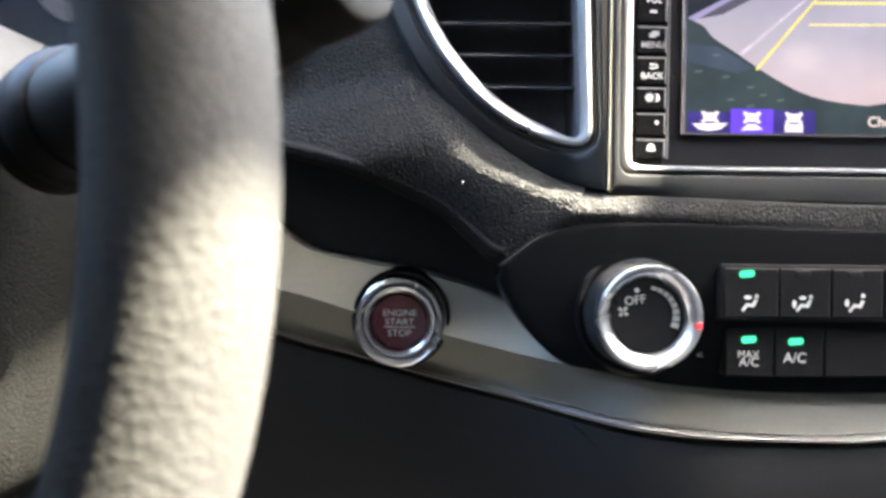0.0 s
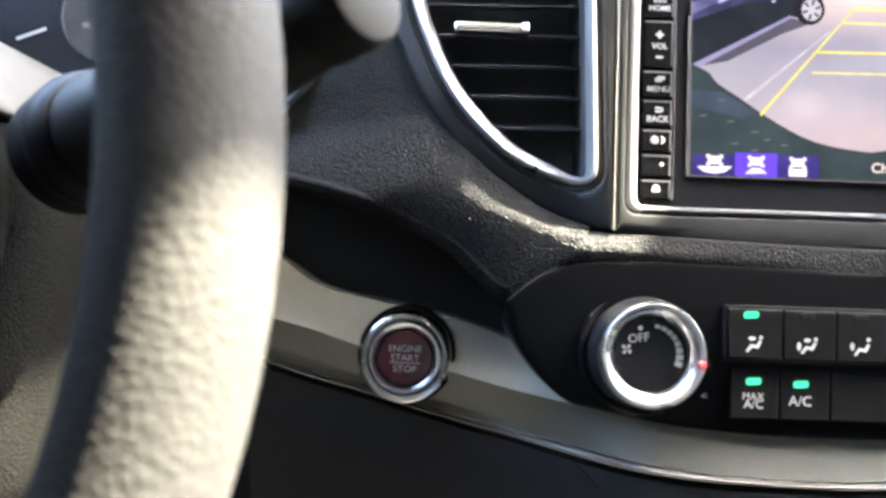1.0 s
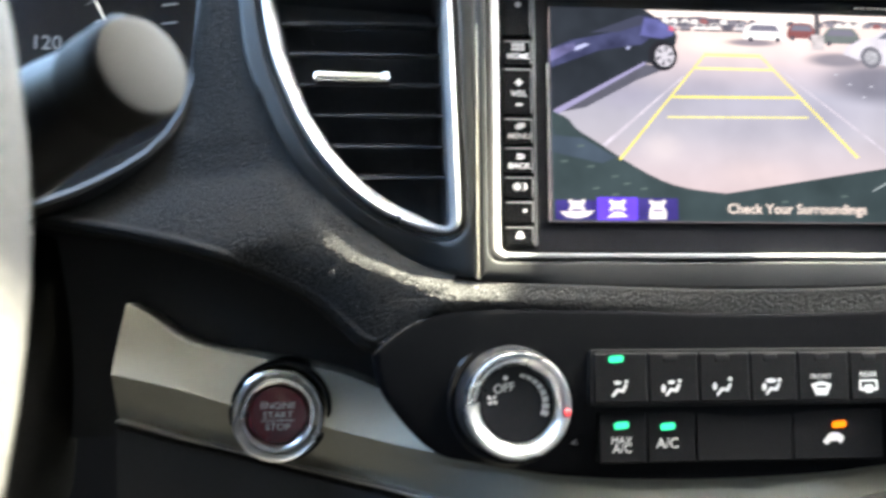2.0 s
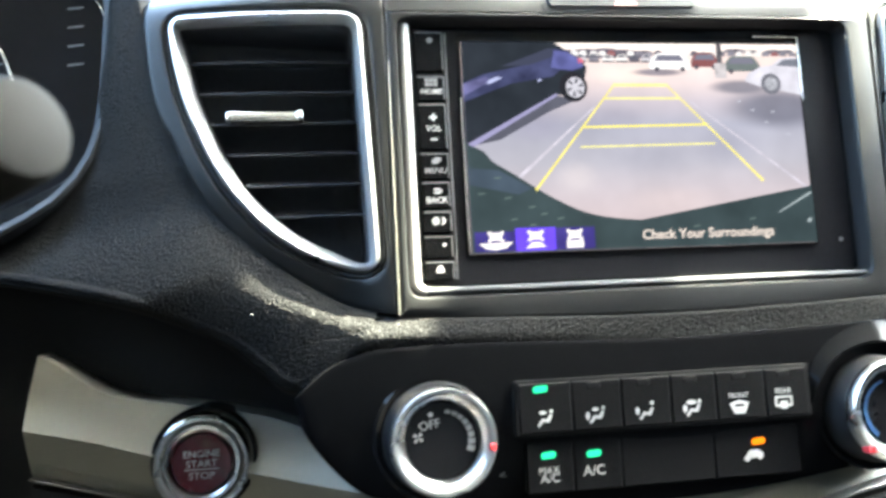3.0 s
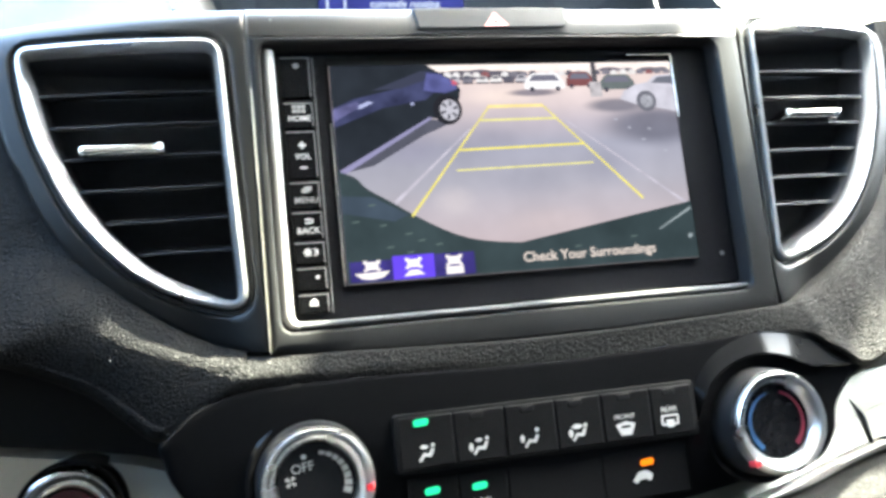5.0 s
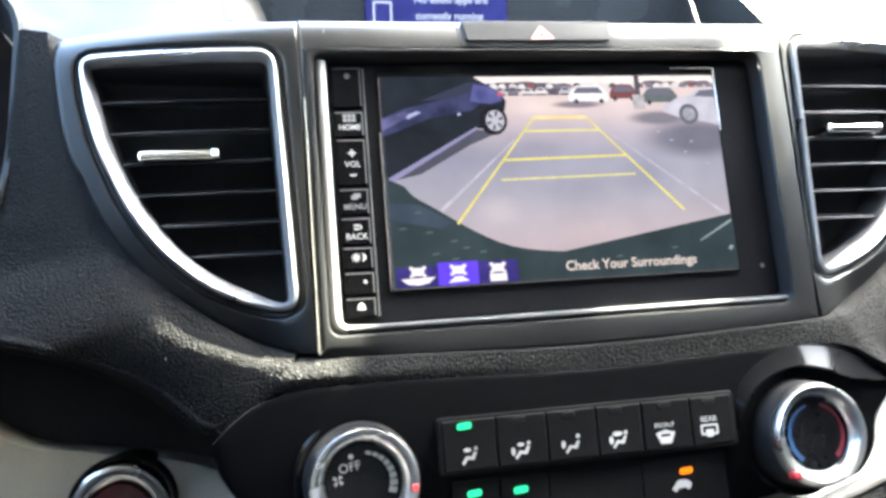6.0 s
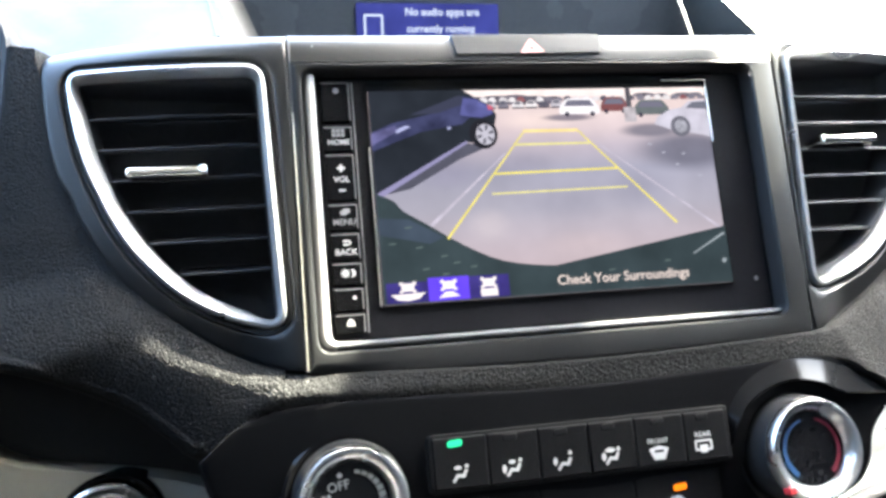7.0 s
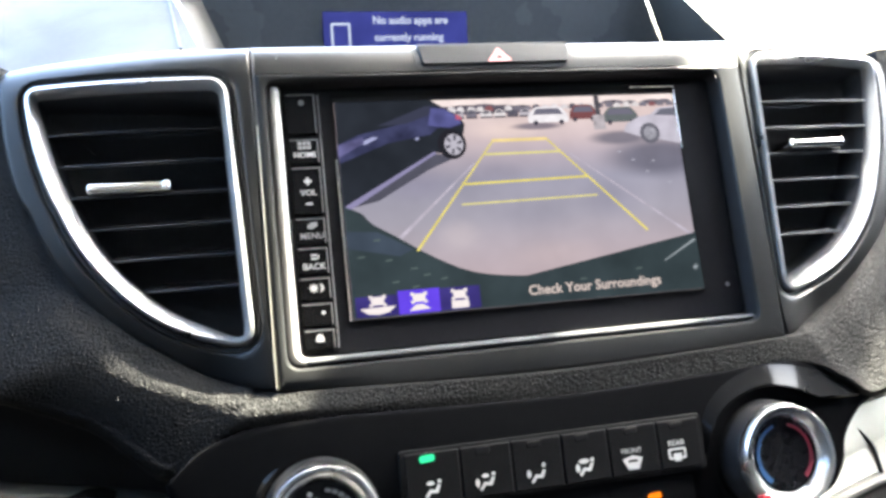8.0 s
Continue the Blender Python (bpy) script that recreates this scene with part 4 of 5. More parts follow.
    for cx in (-0.0668, -0.0500, -0.0332):
        white.append(quad(cx - 0.0026, -0.0405, cx + 0.0026, -0.0372))
        white += [quad(cx - 0.0034, -0.0380, cx - 0.0020, -0.0366), quad(cx + 0.0020, -0.0380, cx + 0.0034, -0.0366), quad(cx - 0.0034, -0.0411, cx - 0.0020, -0.0400), quad(cx + 0.0020, -0.0411, cx + 0.0034, -0.0400)]
    white.append([(-0.0740, -0.0416), (-0.0596, -0.0412), (-0.0625, -0.0436), (-0.0668, -0.0444), (-0.0712, -0.0438)])
    white.append([(-0.0545, -0.0440), (-0.0455, -0.0436), (-0.0485, -0.0415), (-0.0515, -0.0415)])
    white.append(quad(-0.0368, -0.0444, -0.0296, -0.0413))
    paint("icon_shape", white, (0.90, 0.76, 0.74), 1.0)
    bm = letters("Check Your Surroundings", 0.0265, -0.0405, 0.0600, lay[0] - 0.0001, bold=0.014)
    part("caption", bm, glow("picture caption", (0.80, 0.62, 0.56), 1.0), screen, "white caption lettering", smooth=False)


rear_view(unit)


# ---- air vents ----
def air_vent(side):
    s = side
    o = (s * 0.155, 0.01, 0.0)
    v = thing("air_vent", o, "black slatted dashboard air vent in a curved chrome frame", "air vent", "vents beside the display")
    lp = vent_loop(s)
    f = lambda d: (lambda x, z: y_face(x, z) + d)

    def bevel(share):
        """The frame's inner bevel: narrow above and towards the display, broad along the outer curve."""
        n = len(lp)
        out = []
        for (ax, az), (x, z), (bx, bz) in zip(lp[-1:] + lp[:-1], lp, lp[1:] + lp[:1]):
            d = 0.0027 + 0.0021 * smooth(0.004, 0.022, abs(x) - 0.1150) * smooth(0.056, 0.036, z)
            ln = math.hypot(bx - ax, bz - az) or 1
            turn = 1 if s > 0 else -1
            out.append((x + turn * (bz - az) / ln * d * share, z - turn * (bx - ax) / ln * d * share))
        return out

    ring = stack([lift(inset(lp, -0.0034), f(0.012)), lift(inset(lp, -0.0034), f(0.0028)), lift(inset(lp, -0.0030), f(0.0016)), lift(inset(lp, -0.0018), f(0.0018)), lift(inset(lp, -0.0012), f(0.0030))])
    part("outer_ring", ring, FASCIA, v, "dull grey outer ring")
    ring = stack([lift(inset(lp, -0.0011), f(0.012)), lift(inset(lp, -0.0011), f(0.0008)), lift(inset(lp, -0.0005), f(-0.0012)), lift(inset(lp, 0.0006), f(-0.0016)), lift(bevel(0.5), f(0.0004)), lift(bevel(0.9), f(0.0034)), lift(bevel(1.0), f(0.0048)), lift(bevel(1.0), f(0.0052))])
    part("chrome_frame", ring, SATIN, v, "thick polished chrome frame")
    inner = bevel(1.0)
    part("duct", stack([lift(inner, f(0.0052)), lift(inset(inner, 0.0003), f(0.016)), lift(inset(inner, 0.001), 0.026), lift(grow(inner, 0.6, s * 0.15, 0.01), 0.030)], False, True), HOLLOW, v, "dark hollow duct")

    def span(z):
        xs = []
        n = len(inner)
        for i in range(n):
            (ax, az), (bx, bz) = inner[i], inner[(i + 1) % n]
            if (az - z) * (bz - z) < 0:
                xs.append(ax + (bx - ax) * (z - az) / (bz - az))
        return min(xs), max(xs)

    dz = 0.0 if s < 0 else 0.0035
    for k in range(6):
        z = 0.0378 - 0.01295 * k + dz
        x0, x1 = span(z)
        x0, x1 = x0 + 0.0006, x1 - 0.0006
        n, rows = 8, []
        for i in range(n + 1):
            x = x0 + (x1 - x0) * i / n
            yy = 0.0062 + 0.35 * max(0, abs(x) - 0.12) ** 2 * 2
            rows.append([(x, yy, z - 0.0003), (x, yy + 0.0001, z + 0.0002), (x, yy + 0.0005, z + 0.0005), (x, yy + 0.018, z + 0.0050), (x, yy + 0.018, z + 0.0042), (x, yy + 0.0004, z - 0.0006)])
        bm = sheet(rows, close=True)
        bm.faces.new([bm.verts[i] for i in range(0)] or [bm.verts.new(p) for p in rows[0]])
        bm.faces.new([bm.verts.new(p) for p in reversed(rows[-1])])
        part("slat", bm, SLAT, v)
    if s < 0:
        x0, x1, z = -0.1735, -0.1427, 0.0140
    else:
        x0, x1, z = 0.1355, 0.1660, 0.0190
    y = 0.0035
    lp2 = box_loop(x0, z - 0.0019, x1, z + 0.0019, 0.0016)
    part("tab", slab(lp2, y - 0.0010, y + 0.012, 0.0011), BRIGHT, v, "chrome direction tab on the middle slat")
    part("tab_end", slab(box_loop(x1 - 0.0030 if s < 0 else x0, z - 0.0022, x1 if s < 0 else x0 + 0.0028, z + 0.0022, 0.0012), y - 0.0018, y + 0.012, 0.0008), BRIGHT, v)
    return v


air_vent(-1)
air_vent(1)


# ---- hazard switch ----
def hazard_switch():
    h = thing("hazard_switch", (-0.0075, 0.0, 0.061), "wide charcoal hazard warning switch with a pink triangle", "switch")
    face = lambda d: (lambda x, z: -0.0098 + 0.24 * (z - 0.0552) + d)
    lp = outline([(-0.0410, 0.0666, 0.0012), (-0.0398, 0.0566, 0.0016), (0.0248, 0.0570, 0.0016), (0.0266, 0.0672, 0.0012)], 8, 4)
    key = part("key", stack([lift(lp, 0.0), lift(lp, face(0.0008)), lift(inset(lp, 0.0004), face(0.0001)), lift(inset(lp, 0.0011), face(0.0))], False, True), RECESS, h)
    on = lambda d: (lambda x, z: y_brow(x, z) + d)
    gap = outline([(-0.0434, 0.0676, 0.0015), (-0.0422, 0.0546, 0.0020), (0.0272, 0.0550, 0.0020), (0.0290, 0.0682, 0.0015)], 8, 4)
    part("gap", stack([lift(gap, on(0.002)), lift(gap, on(-0.0003)), lift(inset(gap, 0.0022), on(-0.0003))]), RECESS, h, "dark gap round the key")
    tri = [(-0.0062, 0.0644), (-0.0117, 0.0572), (-0.0006, 0.0576)]
    tin = grow(tri, 0.30, -0.0061, 0.0594)
    tri3, tin3 = lift(outline([(*p, 0.0008) for p in tri], 3, 3), face(-0.0003)), lift(outline([(*p, 0.0003) for p in tin], 3, 3), face(-0.0003))
    part("triangle", stack([tri3, tin3]), PINK, key, "pale pink warning triangle", smooth=False)
    return h


hazard_switch()


# ---- climate controls ----
climate = thing("climate_panel", (0, -0.005, -0.118), "glossy black climate control panel with two rows of buttons", "control panel")
edge_pts = [(-0.1500, -0.0985), (-0.1380, -0.0885), (-0.1275, -0.0838), (-0.1140, -0.0814), (-0.0750, -0.0812), (0.0, -0.0832), (0.0650, -0.0815), (0.1040, -0.0802), (0.1185, -0.0828), (0.1310, -0.0892), (0.1500, -0.0985),
            (0.1420, -0.1040), (0.1330, -0.1150), (0.1300, -0.1290), (0.1180, -0.1395), (0.0857, -0.1412), (0.0300, -0.1472), (-0.0339, -0.1486), (-0.0790, -0.1460), (-0.1120, -0.1405), (-0.1243, -0.1372), (-0.1359, -0.1270), (-0.1465, -0.1120)]
pl = spline(edge_pts + edge_pts[:1], 6)[:-1]
bm = stack([lift(pl, lambda x, z: y_panel(x, z) + 0.03), lift(pl, lambda x, z: y_panel(x, z) + 0.0016), lift(grow(pl, 0.992, 0, -0.117), lambda x, z: y_panel(x, z) + 0.0003)] +
           [lift(grow(pl, f, 0, -0.117), y_panel) for f in (0.975, 0.94, 0.85, 0.7, 0.5, 0.3, 0.1)], False, True)
part("panel", bm, GLOSS, climate, "piano black panel plate")

Y1 = -0.0140
row_x = [-0.0650, -0.0436, -0.0233, -0.0028, 0.0165, 0.0377, 0.0566]
part("row_frame", slab(box_loop(-0.0664, -0.1186, 0.0580, -0.0968, 0.002), -0.0134, 0.0, 0.0004), KEY, climate)


def led(parent, x, z, y, mat, label):
    bm = slab(outline([(x - 0.0029, z - 0.0014, 0.0013), (x + 0.0029, z - 0.0010, 0.0013), (x + 0.0029, z + 0.0016, 0.0013), (x - 0.0029, z + 0.0012, 0.0013)], 2, 4), y - 0.0004, y + 0.001, 0.0003)
    return part("led", bm, mat, parent, label)


def seat_symbol(cx, cz, y, dots):
    """An airflow symbol reduced to plain shapes: a seat stroke and discs of air."""
    bm = bmesh.new()
    flat([(cx - 0.0026, cz - 0.0030), (cx - 0.0010, cz - 0.0010), (cx + 0.0014, cz - 0.0014), (cx + 0.0028, cz + 0.0014), (cx + 0.0018, cz + 0.0018), (cx + 0.0006, cz - 0.0002), (cx - 0.0014, cz + 0.0002), (cx - 0.0034, cz - 0.0024)], y, bm)
    for dx, dz, rx, rz in dots:
        flat(round_loop(cx + dx, cz + dz, rx, 12, rz), y - 0.00003, bm)
    return bm


DOTS = [[(0.0024, 0.0028, 0.0007, 0.0007), (-0.0010, 0.0024, 0.0015, 0.0007)],
        [(0.0024, 0.0028, 0.0007, 0.0007), (-0.0008, 0.0024, 0.0014, 0.0007), (-0.0040, 0.0000, 0.0008, 0.0016)],
        [(0.0022, 0.0034, 0.0008, 0.0008), (-0.0040, 0.0006, 0.0008, 0.0015)],
        [(0.0024, 0.0028, 0.0008, 0.0008), (-0.0010, 0.0026, 0.0022, 0.0009), (-0.0038, 0.0002, 0.0009, 0.0016)]]
for k in range(6):
    x0, x1 = row_x[k] + 0.0002, row_x[k + 1] - 0.0002
    b = part("button", slab(box_loop(x0, -0.1172, x1, -0.0981, 0.0009), Y1, -0.008, 0.0005), KEY, climate, "lit black mode button" if k == 0 else "black climate button")
    cx = (-0.0560, -0.0350, -0.0146, 0.0051, 0.0259, 0.0455)[k]
    if k == 0:
        led(b, -0.0560, -0.1005, Y1, LED_GREEN, "lit green indicator")
    else:
        led(b, cx + 0.0006, -0.1003, Y1 + 0.0002, LED_OFF, "unlit indicator window")
    yy = Y1 - 0.0002
    if k < 4:
        part("symbol", seat_symbol(cx + 0.0014, -0.1118, yy, DOTS[k]), PRINT, b, smooth=False)
    else:
        bm = bmesh.new()
        if k == 4:
            flat([(cx - 0.0042, -0.1108), (cx, -0.1096), (cx + 0.0042, -0.1108), (cx + 0.0022, -0.1150), (cx - 0.0022, -0.1150)], yy, bm)
            part("symbol", bm, PRINT, b, smooth=False)
            bm = flat([(cx - 0.0022, -0.1122), (cx + 0.0022, -0.1122), (cx + 0.0018, -0.1112), (cx - 0.0018, -0.1112)], yy - 0.0001)
            part("symbol", bm, KEY, b, smooth=False)
            part("lettering", letters("FRONT", cx, -0.1078, 0.0085, yy), PRINT, b, smooth=False)
        else:
            o, i = box_loop(cx - 0.0040, -0.1134, cx + 0.0036, -0.1092, 0.0008), box_loop(cx - 0.0032, -0.1126, cx + 0.0028, -0.1099, 0.0004)
            bm = stack([lift(o, yy), lift(i, yy)])
            flat([(cx - 0.0020, -0.1112), (cx + 0.0016, -0.1112), (cx + 0.0012, -0.1142), (cx - 0.0016, -0.1142)], yy - 0.0001, bm)
            part("symbol", bm, PRINT, b, smooth=False)
            part("lettering", letters("REAR", cx, -0.1071, 0.0070, yy), PRINT, b, smooth=False)

Y2 = -0.0100
r2 = [-0.0624, -0.0432, -0.0235, 0.0156, 0.0530]
for k in range(4):
    x0, x1 = r2[k] + 0.0002, r2[k + 1] - 0.0002
    b = part("button", slab(box_loop(x0, -0.1405, x1, -0.1211, 0.0010), Y2, -0.002, 0.0005), KEY, climate, "blank black button" if k == 2 else "lit black climate button")
    yy = Y2 - 0.0002
    if k == 0:
        led(b, -0.0532, -0.1262, Y2, LED_GREEN, "lit green indicator")
        part("lettering", letters("MAX", -0.0532, -0.1318, 0.0082, yy), PRINT, b, smooth=False)
        part("lettering", letters("A/C", -0.0532, -0.1348, 0.0076, yy), PRINT, b, smooth=False)
    elif k == 1:
        led(b, -0.0348, -0.1268, Y2, LED_GREEN, "lit green indicator")
        part("lettering", letters("A/C", -0.0352, -0.1330, 0.0088, yy), PRINT, b, smooth=False)
    elif k == 3:
        led(b, 0.0349, -0.1270, Y2, LED_AMBER, "lit amber indicator")
        c = 0.0320
        bm = flat(outline([(c - 0.0045, -0.1338, 0.0008), (c + 0.0045, -0.1330, 0.0008), (c + 0.0046, -0.1316, 0.0008), (c + 0.0022, -0.1300, 0.0008), (c - 0.0014, -0.1302, 0.0008), (c - 0.0028, -0.1320, 0.0008)], 2, 3), yy)
        flat(round_loop(c - 0.0026, -0.1336, 0.0010, 12), yy - 0.00004, bm)
        flat(round_loop(c + 0.0030, -0.1331, 0.0010, 12), yy - 0.00004, bm)
        part("symbol", bm, PRINT, b, smooth=False)


part("mark", bar((-0.0722, -0.1330), (-0.0700, -0.1318), 0.0004, y_panel(-0.071, -0.1325) - 0.0006, bm=bar((-0.0722, -0.1330), (-0.0696, -0.1334), 0.0004, y_panel(-0.071, -0.133) - 0.0006)), PRINT_DIM, climate, "small grey printed mark", smooth=False)

# raised glossy crescent over the temperature knob, sloping to its well
OUTER = spline([(0.0590, -0.1130), (0.0594, -0.1002), (0.0662, -0.0907), (0.0775, -0.0842), (0.0915, -0.0812), (0.1076, -0.0826), (0.1232, -0.0877), (0.1412, -0.0962)], 6)
INNER = spline([(0.0592, -0.1135), (0.0612, -0.1050), (0.0670, -0.0972), (0.0770, -0.0914), (0.0899, -0.0890), (0.1030, -0.0914), (0.1140, -0.0962), (0.1400, -0.0985)], 6)
rows = []
for (ax, az), (bx, bz) in zip(OUTER, INNER):
    wide = math.hypot(bx - ax, bz - az)
    row = [(ax, y_panel(ax, az) + 0.003, az)]
    for h in (0.0, 0.12, 0.3, 0.5, 0.7, 0.9, 1.0):
        x, z = ax + (bx - ax) * h, az + (bz - az) * h
        row.append((x, y_panel(ax, az) - 0.0004 - 0.48 * wide * h ** 1.08, z))
    x, z = bx + (0.0885 - bx) * 0.03, bz + (-0.1170 - bz) * 0.03
    row += [(x, y_panel(ax, az) - 0.48 * wide, z), (x, y_panel(bx, bz) + 0.002, z)]
    rows.append(row)
part("knob_crescent", sheet(rows), GLOSS, climate, "glossy black crescent over the knob's well")


# ---- rotary knobs ----
def knob(cx, cz, label, fan):
    k = thing("control_knob", (cx, -0.012, cz), label, "knob", "climate knobs")
    yp = y_panel(cx, cz)
    size = 0.955 if fan else 0.985

    def ring(prof, n=56):
        return [lift(round_loop(cx, cz, r * size, n), y) for r, y in prof]

    part("skirt", stack(ring([(0.0266, yp + 0.008), (0.0262, yp - 0.0002), (0.0249, yp - 0.0012), (0.0232, yp - 0.0010), (0.0228, yp + 0.002)])), GLOSS, k, "black skirt round the knob")
    part("grip", stack(ring([(0.0226, yp + 0.004), (0.0224, yp - 0.0040), (0.0216, -0.0195), (0.0208, -0.0212), (0.0200, -0.0214)])), KNOB, k, "satin black grip")
    part("ring", stack(ring([(0.0211, -0.0195), (0.0210, -0.0218), (0.0206, -0.0244), (0.0199, -0.0254), (0.0187, -0.0253), (0.0176, -0.0247), (0.0161, -0.0230), (0.0149, -0.0214), (0.0147, -0.0200)])), CHROME, k, "brushed silver ring")
    part("face", stack(ring([(0.0148, -0.0205), (0.0100, -0.0206), (0.003, -0.0206)]), False, True), DIAL, k, "recessed glossy black face")
    y = -0.0209
    if fan:
        for a in range(8):
            a0 = 78 - a * 13.5
            c, s = math.cos(radians(a0)), math.sin(radians(a0))
            w = 0.0006 + 0.00012 * a
            part("scale_mark", bar((cx + (0.0108 - w) * c, cz + (0.0108 - w) * s), (cx + (0.0108 + w) * c, cz + (0.0108 + w) * s), 0.0021, y), PRINT, k, smooth=False)
        part("lettering", letters("OFF", cx - 0.0048, cz + 0.0062, 0.0078, y, turn=8), PRINT, k, smooth=False)
        bm = flat(round_loop(cx - 0.0042, cz + 0.0098, 0.0009, 12), y)
        fx, fz = cx - 0.0092, cz + 0.0018
        for a in range(4):
            g = [radians(90 * a + 20 + h) for h in (0, 14, 52, 66)]
            flat([(fx + r * math.cos(h), fz + r * math.sin(h)) for r, h in zip((0.0005, 0.0021, 0.0021, 0.0006), g)], y - 0.00002 * a, bm)
        part("symbol", bm, PRINT, k, smooth=False)
        part("index", slab(box_loop(cx + 0.0164, cz - 0.0042, cx + 0.0190, cz - 0.0016, 0.0007), -0.0262, -0.022, 0.0004), REDMARK, k, "red index mark")
    else:
        for nm, a0, a1, mat in (("scale", 105, 232, BLUEMARK), ("scale", 75, -50, REDSCALE)):
            bm = bmesh.new()
            n = 18
            for i in range(n):
                b0, b1 = radians(a0 + (a1 - a0) * i / n), radians(a0 + (a1 - a0) * (i + 1) / n)
                w0, w1 = 0.0005 + 0.0006 * i / n, 0.0005 + 0.0006 * (i + 1) / n
                vs = [(cx + r * math.cos(b), y, cz + r * math.sin(b)) for r, b in ((0.0121 - w0, b0), (0.0121 + w0, b0), (0.0121 + w1, b1), (0.0121 - w1, b1))]
                bm.faces.new([bm.verts.new(v) for v in vs])
            part(nm, bm, mat, k, "blue cold scale" if mat == BLUEMARK else "red warm scale", smooth=False)
        part("index", slab(box_loop(cx - 0.0160, cz - 0.0158, cx - 0.0128, cz - 0.0130, 0.0007), -0.0262, -0.022, 0.0004), REDMARK, k, "red index mark")
    return k


knob(-0.0959, -0.1165, "silver ringed fan speed knob on the black climate panel", True)
knob(0.0885, -0.1170, "silver ringed temperature knob with blue and red scale", False)


# ---- engine start button ----
def start_button():
    cx, cz, y = -0.1905, -0.1262, 0.0430
    b = thing("start_button", (cx, y, cz), "round dark red engine start button in a silver bezel", "button")

    def ring(prof, n=56):
        return [lift(round_loop(cx, cz, r, n), yy) for r, yy in prof]

    part("housing", stack([lift(round_loop(cx + 0.0008, cz + 0.0014, r, 56), yy) for r, yy in ((0.0226, y + 0.03), (0.0223, y + 0.0016), (0.0216, y + 0.0003), (0.0205, y + 0.0003), (0.0200, y + 0.006))]), GLOSS, b, "glossy black housing")
    part("bezel", stack(ring([(0.0206, y + 0.022), (0.0203, y - 0.0005), (0.0199, y - 0.0022), (0.0193, y - 0.0026), (0.0178, y - 0.0008), (0.0166, y + 0.0018), (0.0164, y + 0.004)])), CHROME, b, "silver outer bezel")
    part("inner_ring", stack(ring([(0.0165, y + 0.006), (0.0163, y - 0.0005), (0.0156, y - 0.0020), (0.0146, y - 0.0022), (0.0134, y - 0.0010), (0.0131, y + 0.003)])), CHROME, b, "silver inner ring")
    part("cap", stack(ring([(0.0130, y + 0.004), (0.0129, y - 0.0004), (0.0122, y - 0.0014), (0.0095, y - 0.0019), (0.0045, y - 0.0021)]), False, True), REDCAP, b, "dark red glossy cap")
    yy = y - 0.0024
    part("lettering", letters("ENGINE", cx + 0.0003, cz + 0.0042, 0.0147, yy, 0.0029), PRINT, b, smooth=False)
    part("lettering", letters("START", cx + 0.0003, cz + 0.0002, 0.0128, yy, 0.0029), PRINT, b, smooth=False)
    part("dividing_line", bar((cx - 0.0068, cz - 0.0022), (cx + 0.0072, cz - 0.0022), 0.0004, yy), PRINT, b, smooth=False)
    part("lettering", letters("STOP", cx + 0.0003, cz - 0.0048, 0.0106, yy, 0.0029), PRINT, b, smooth=False)
    return b


start_button()


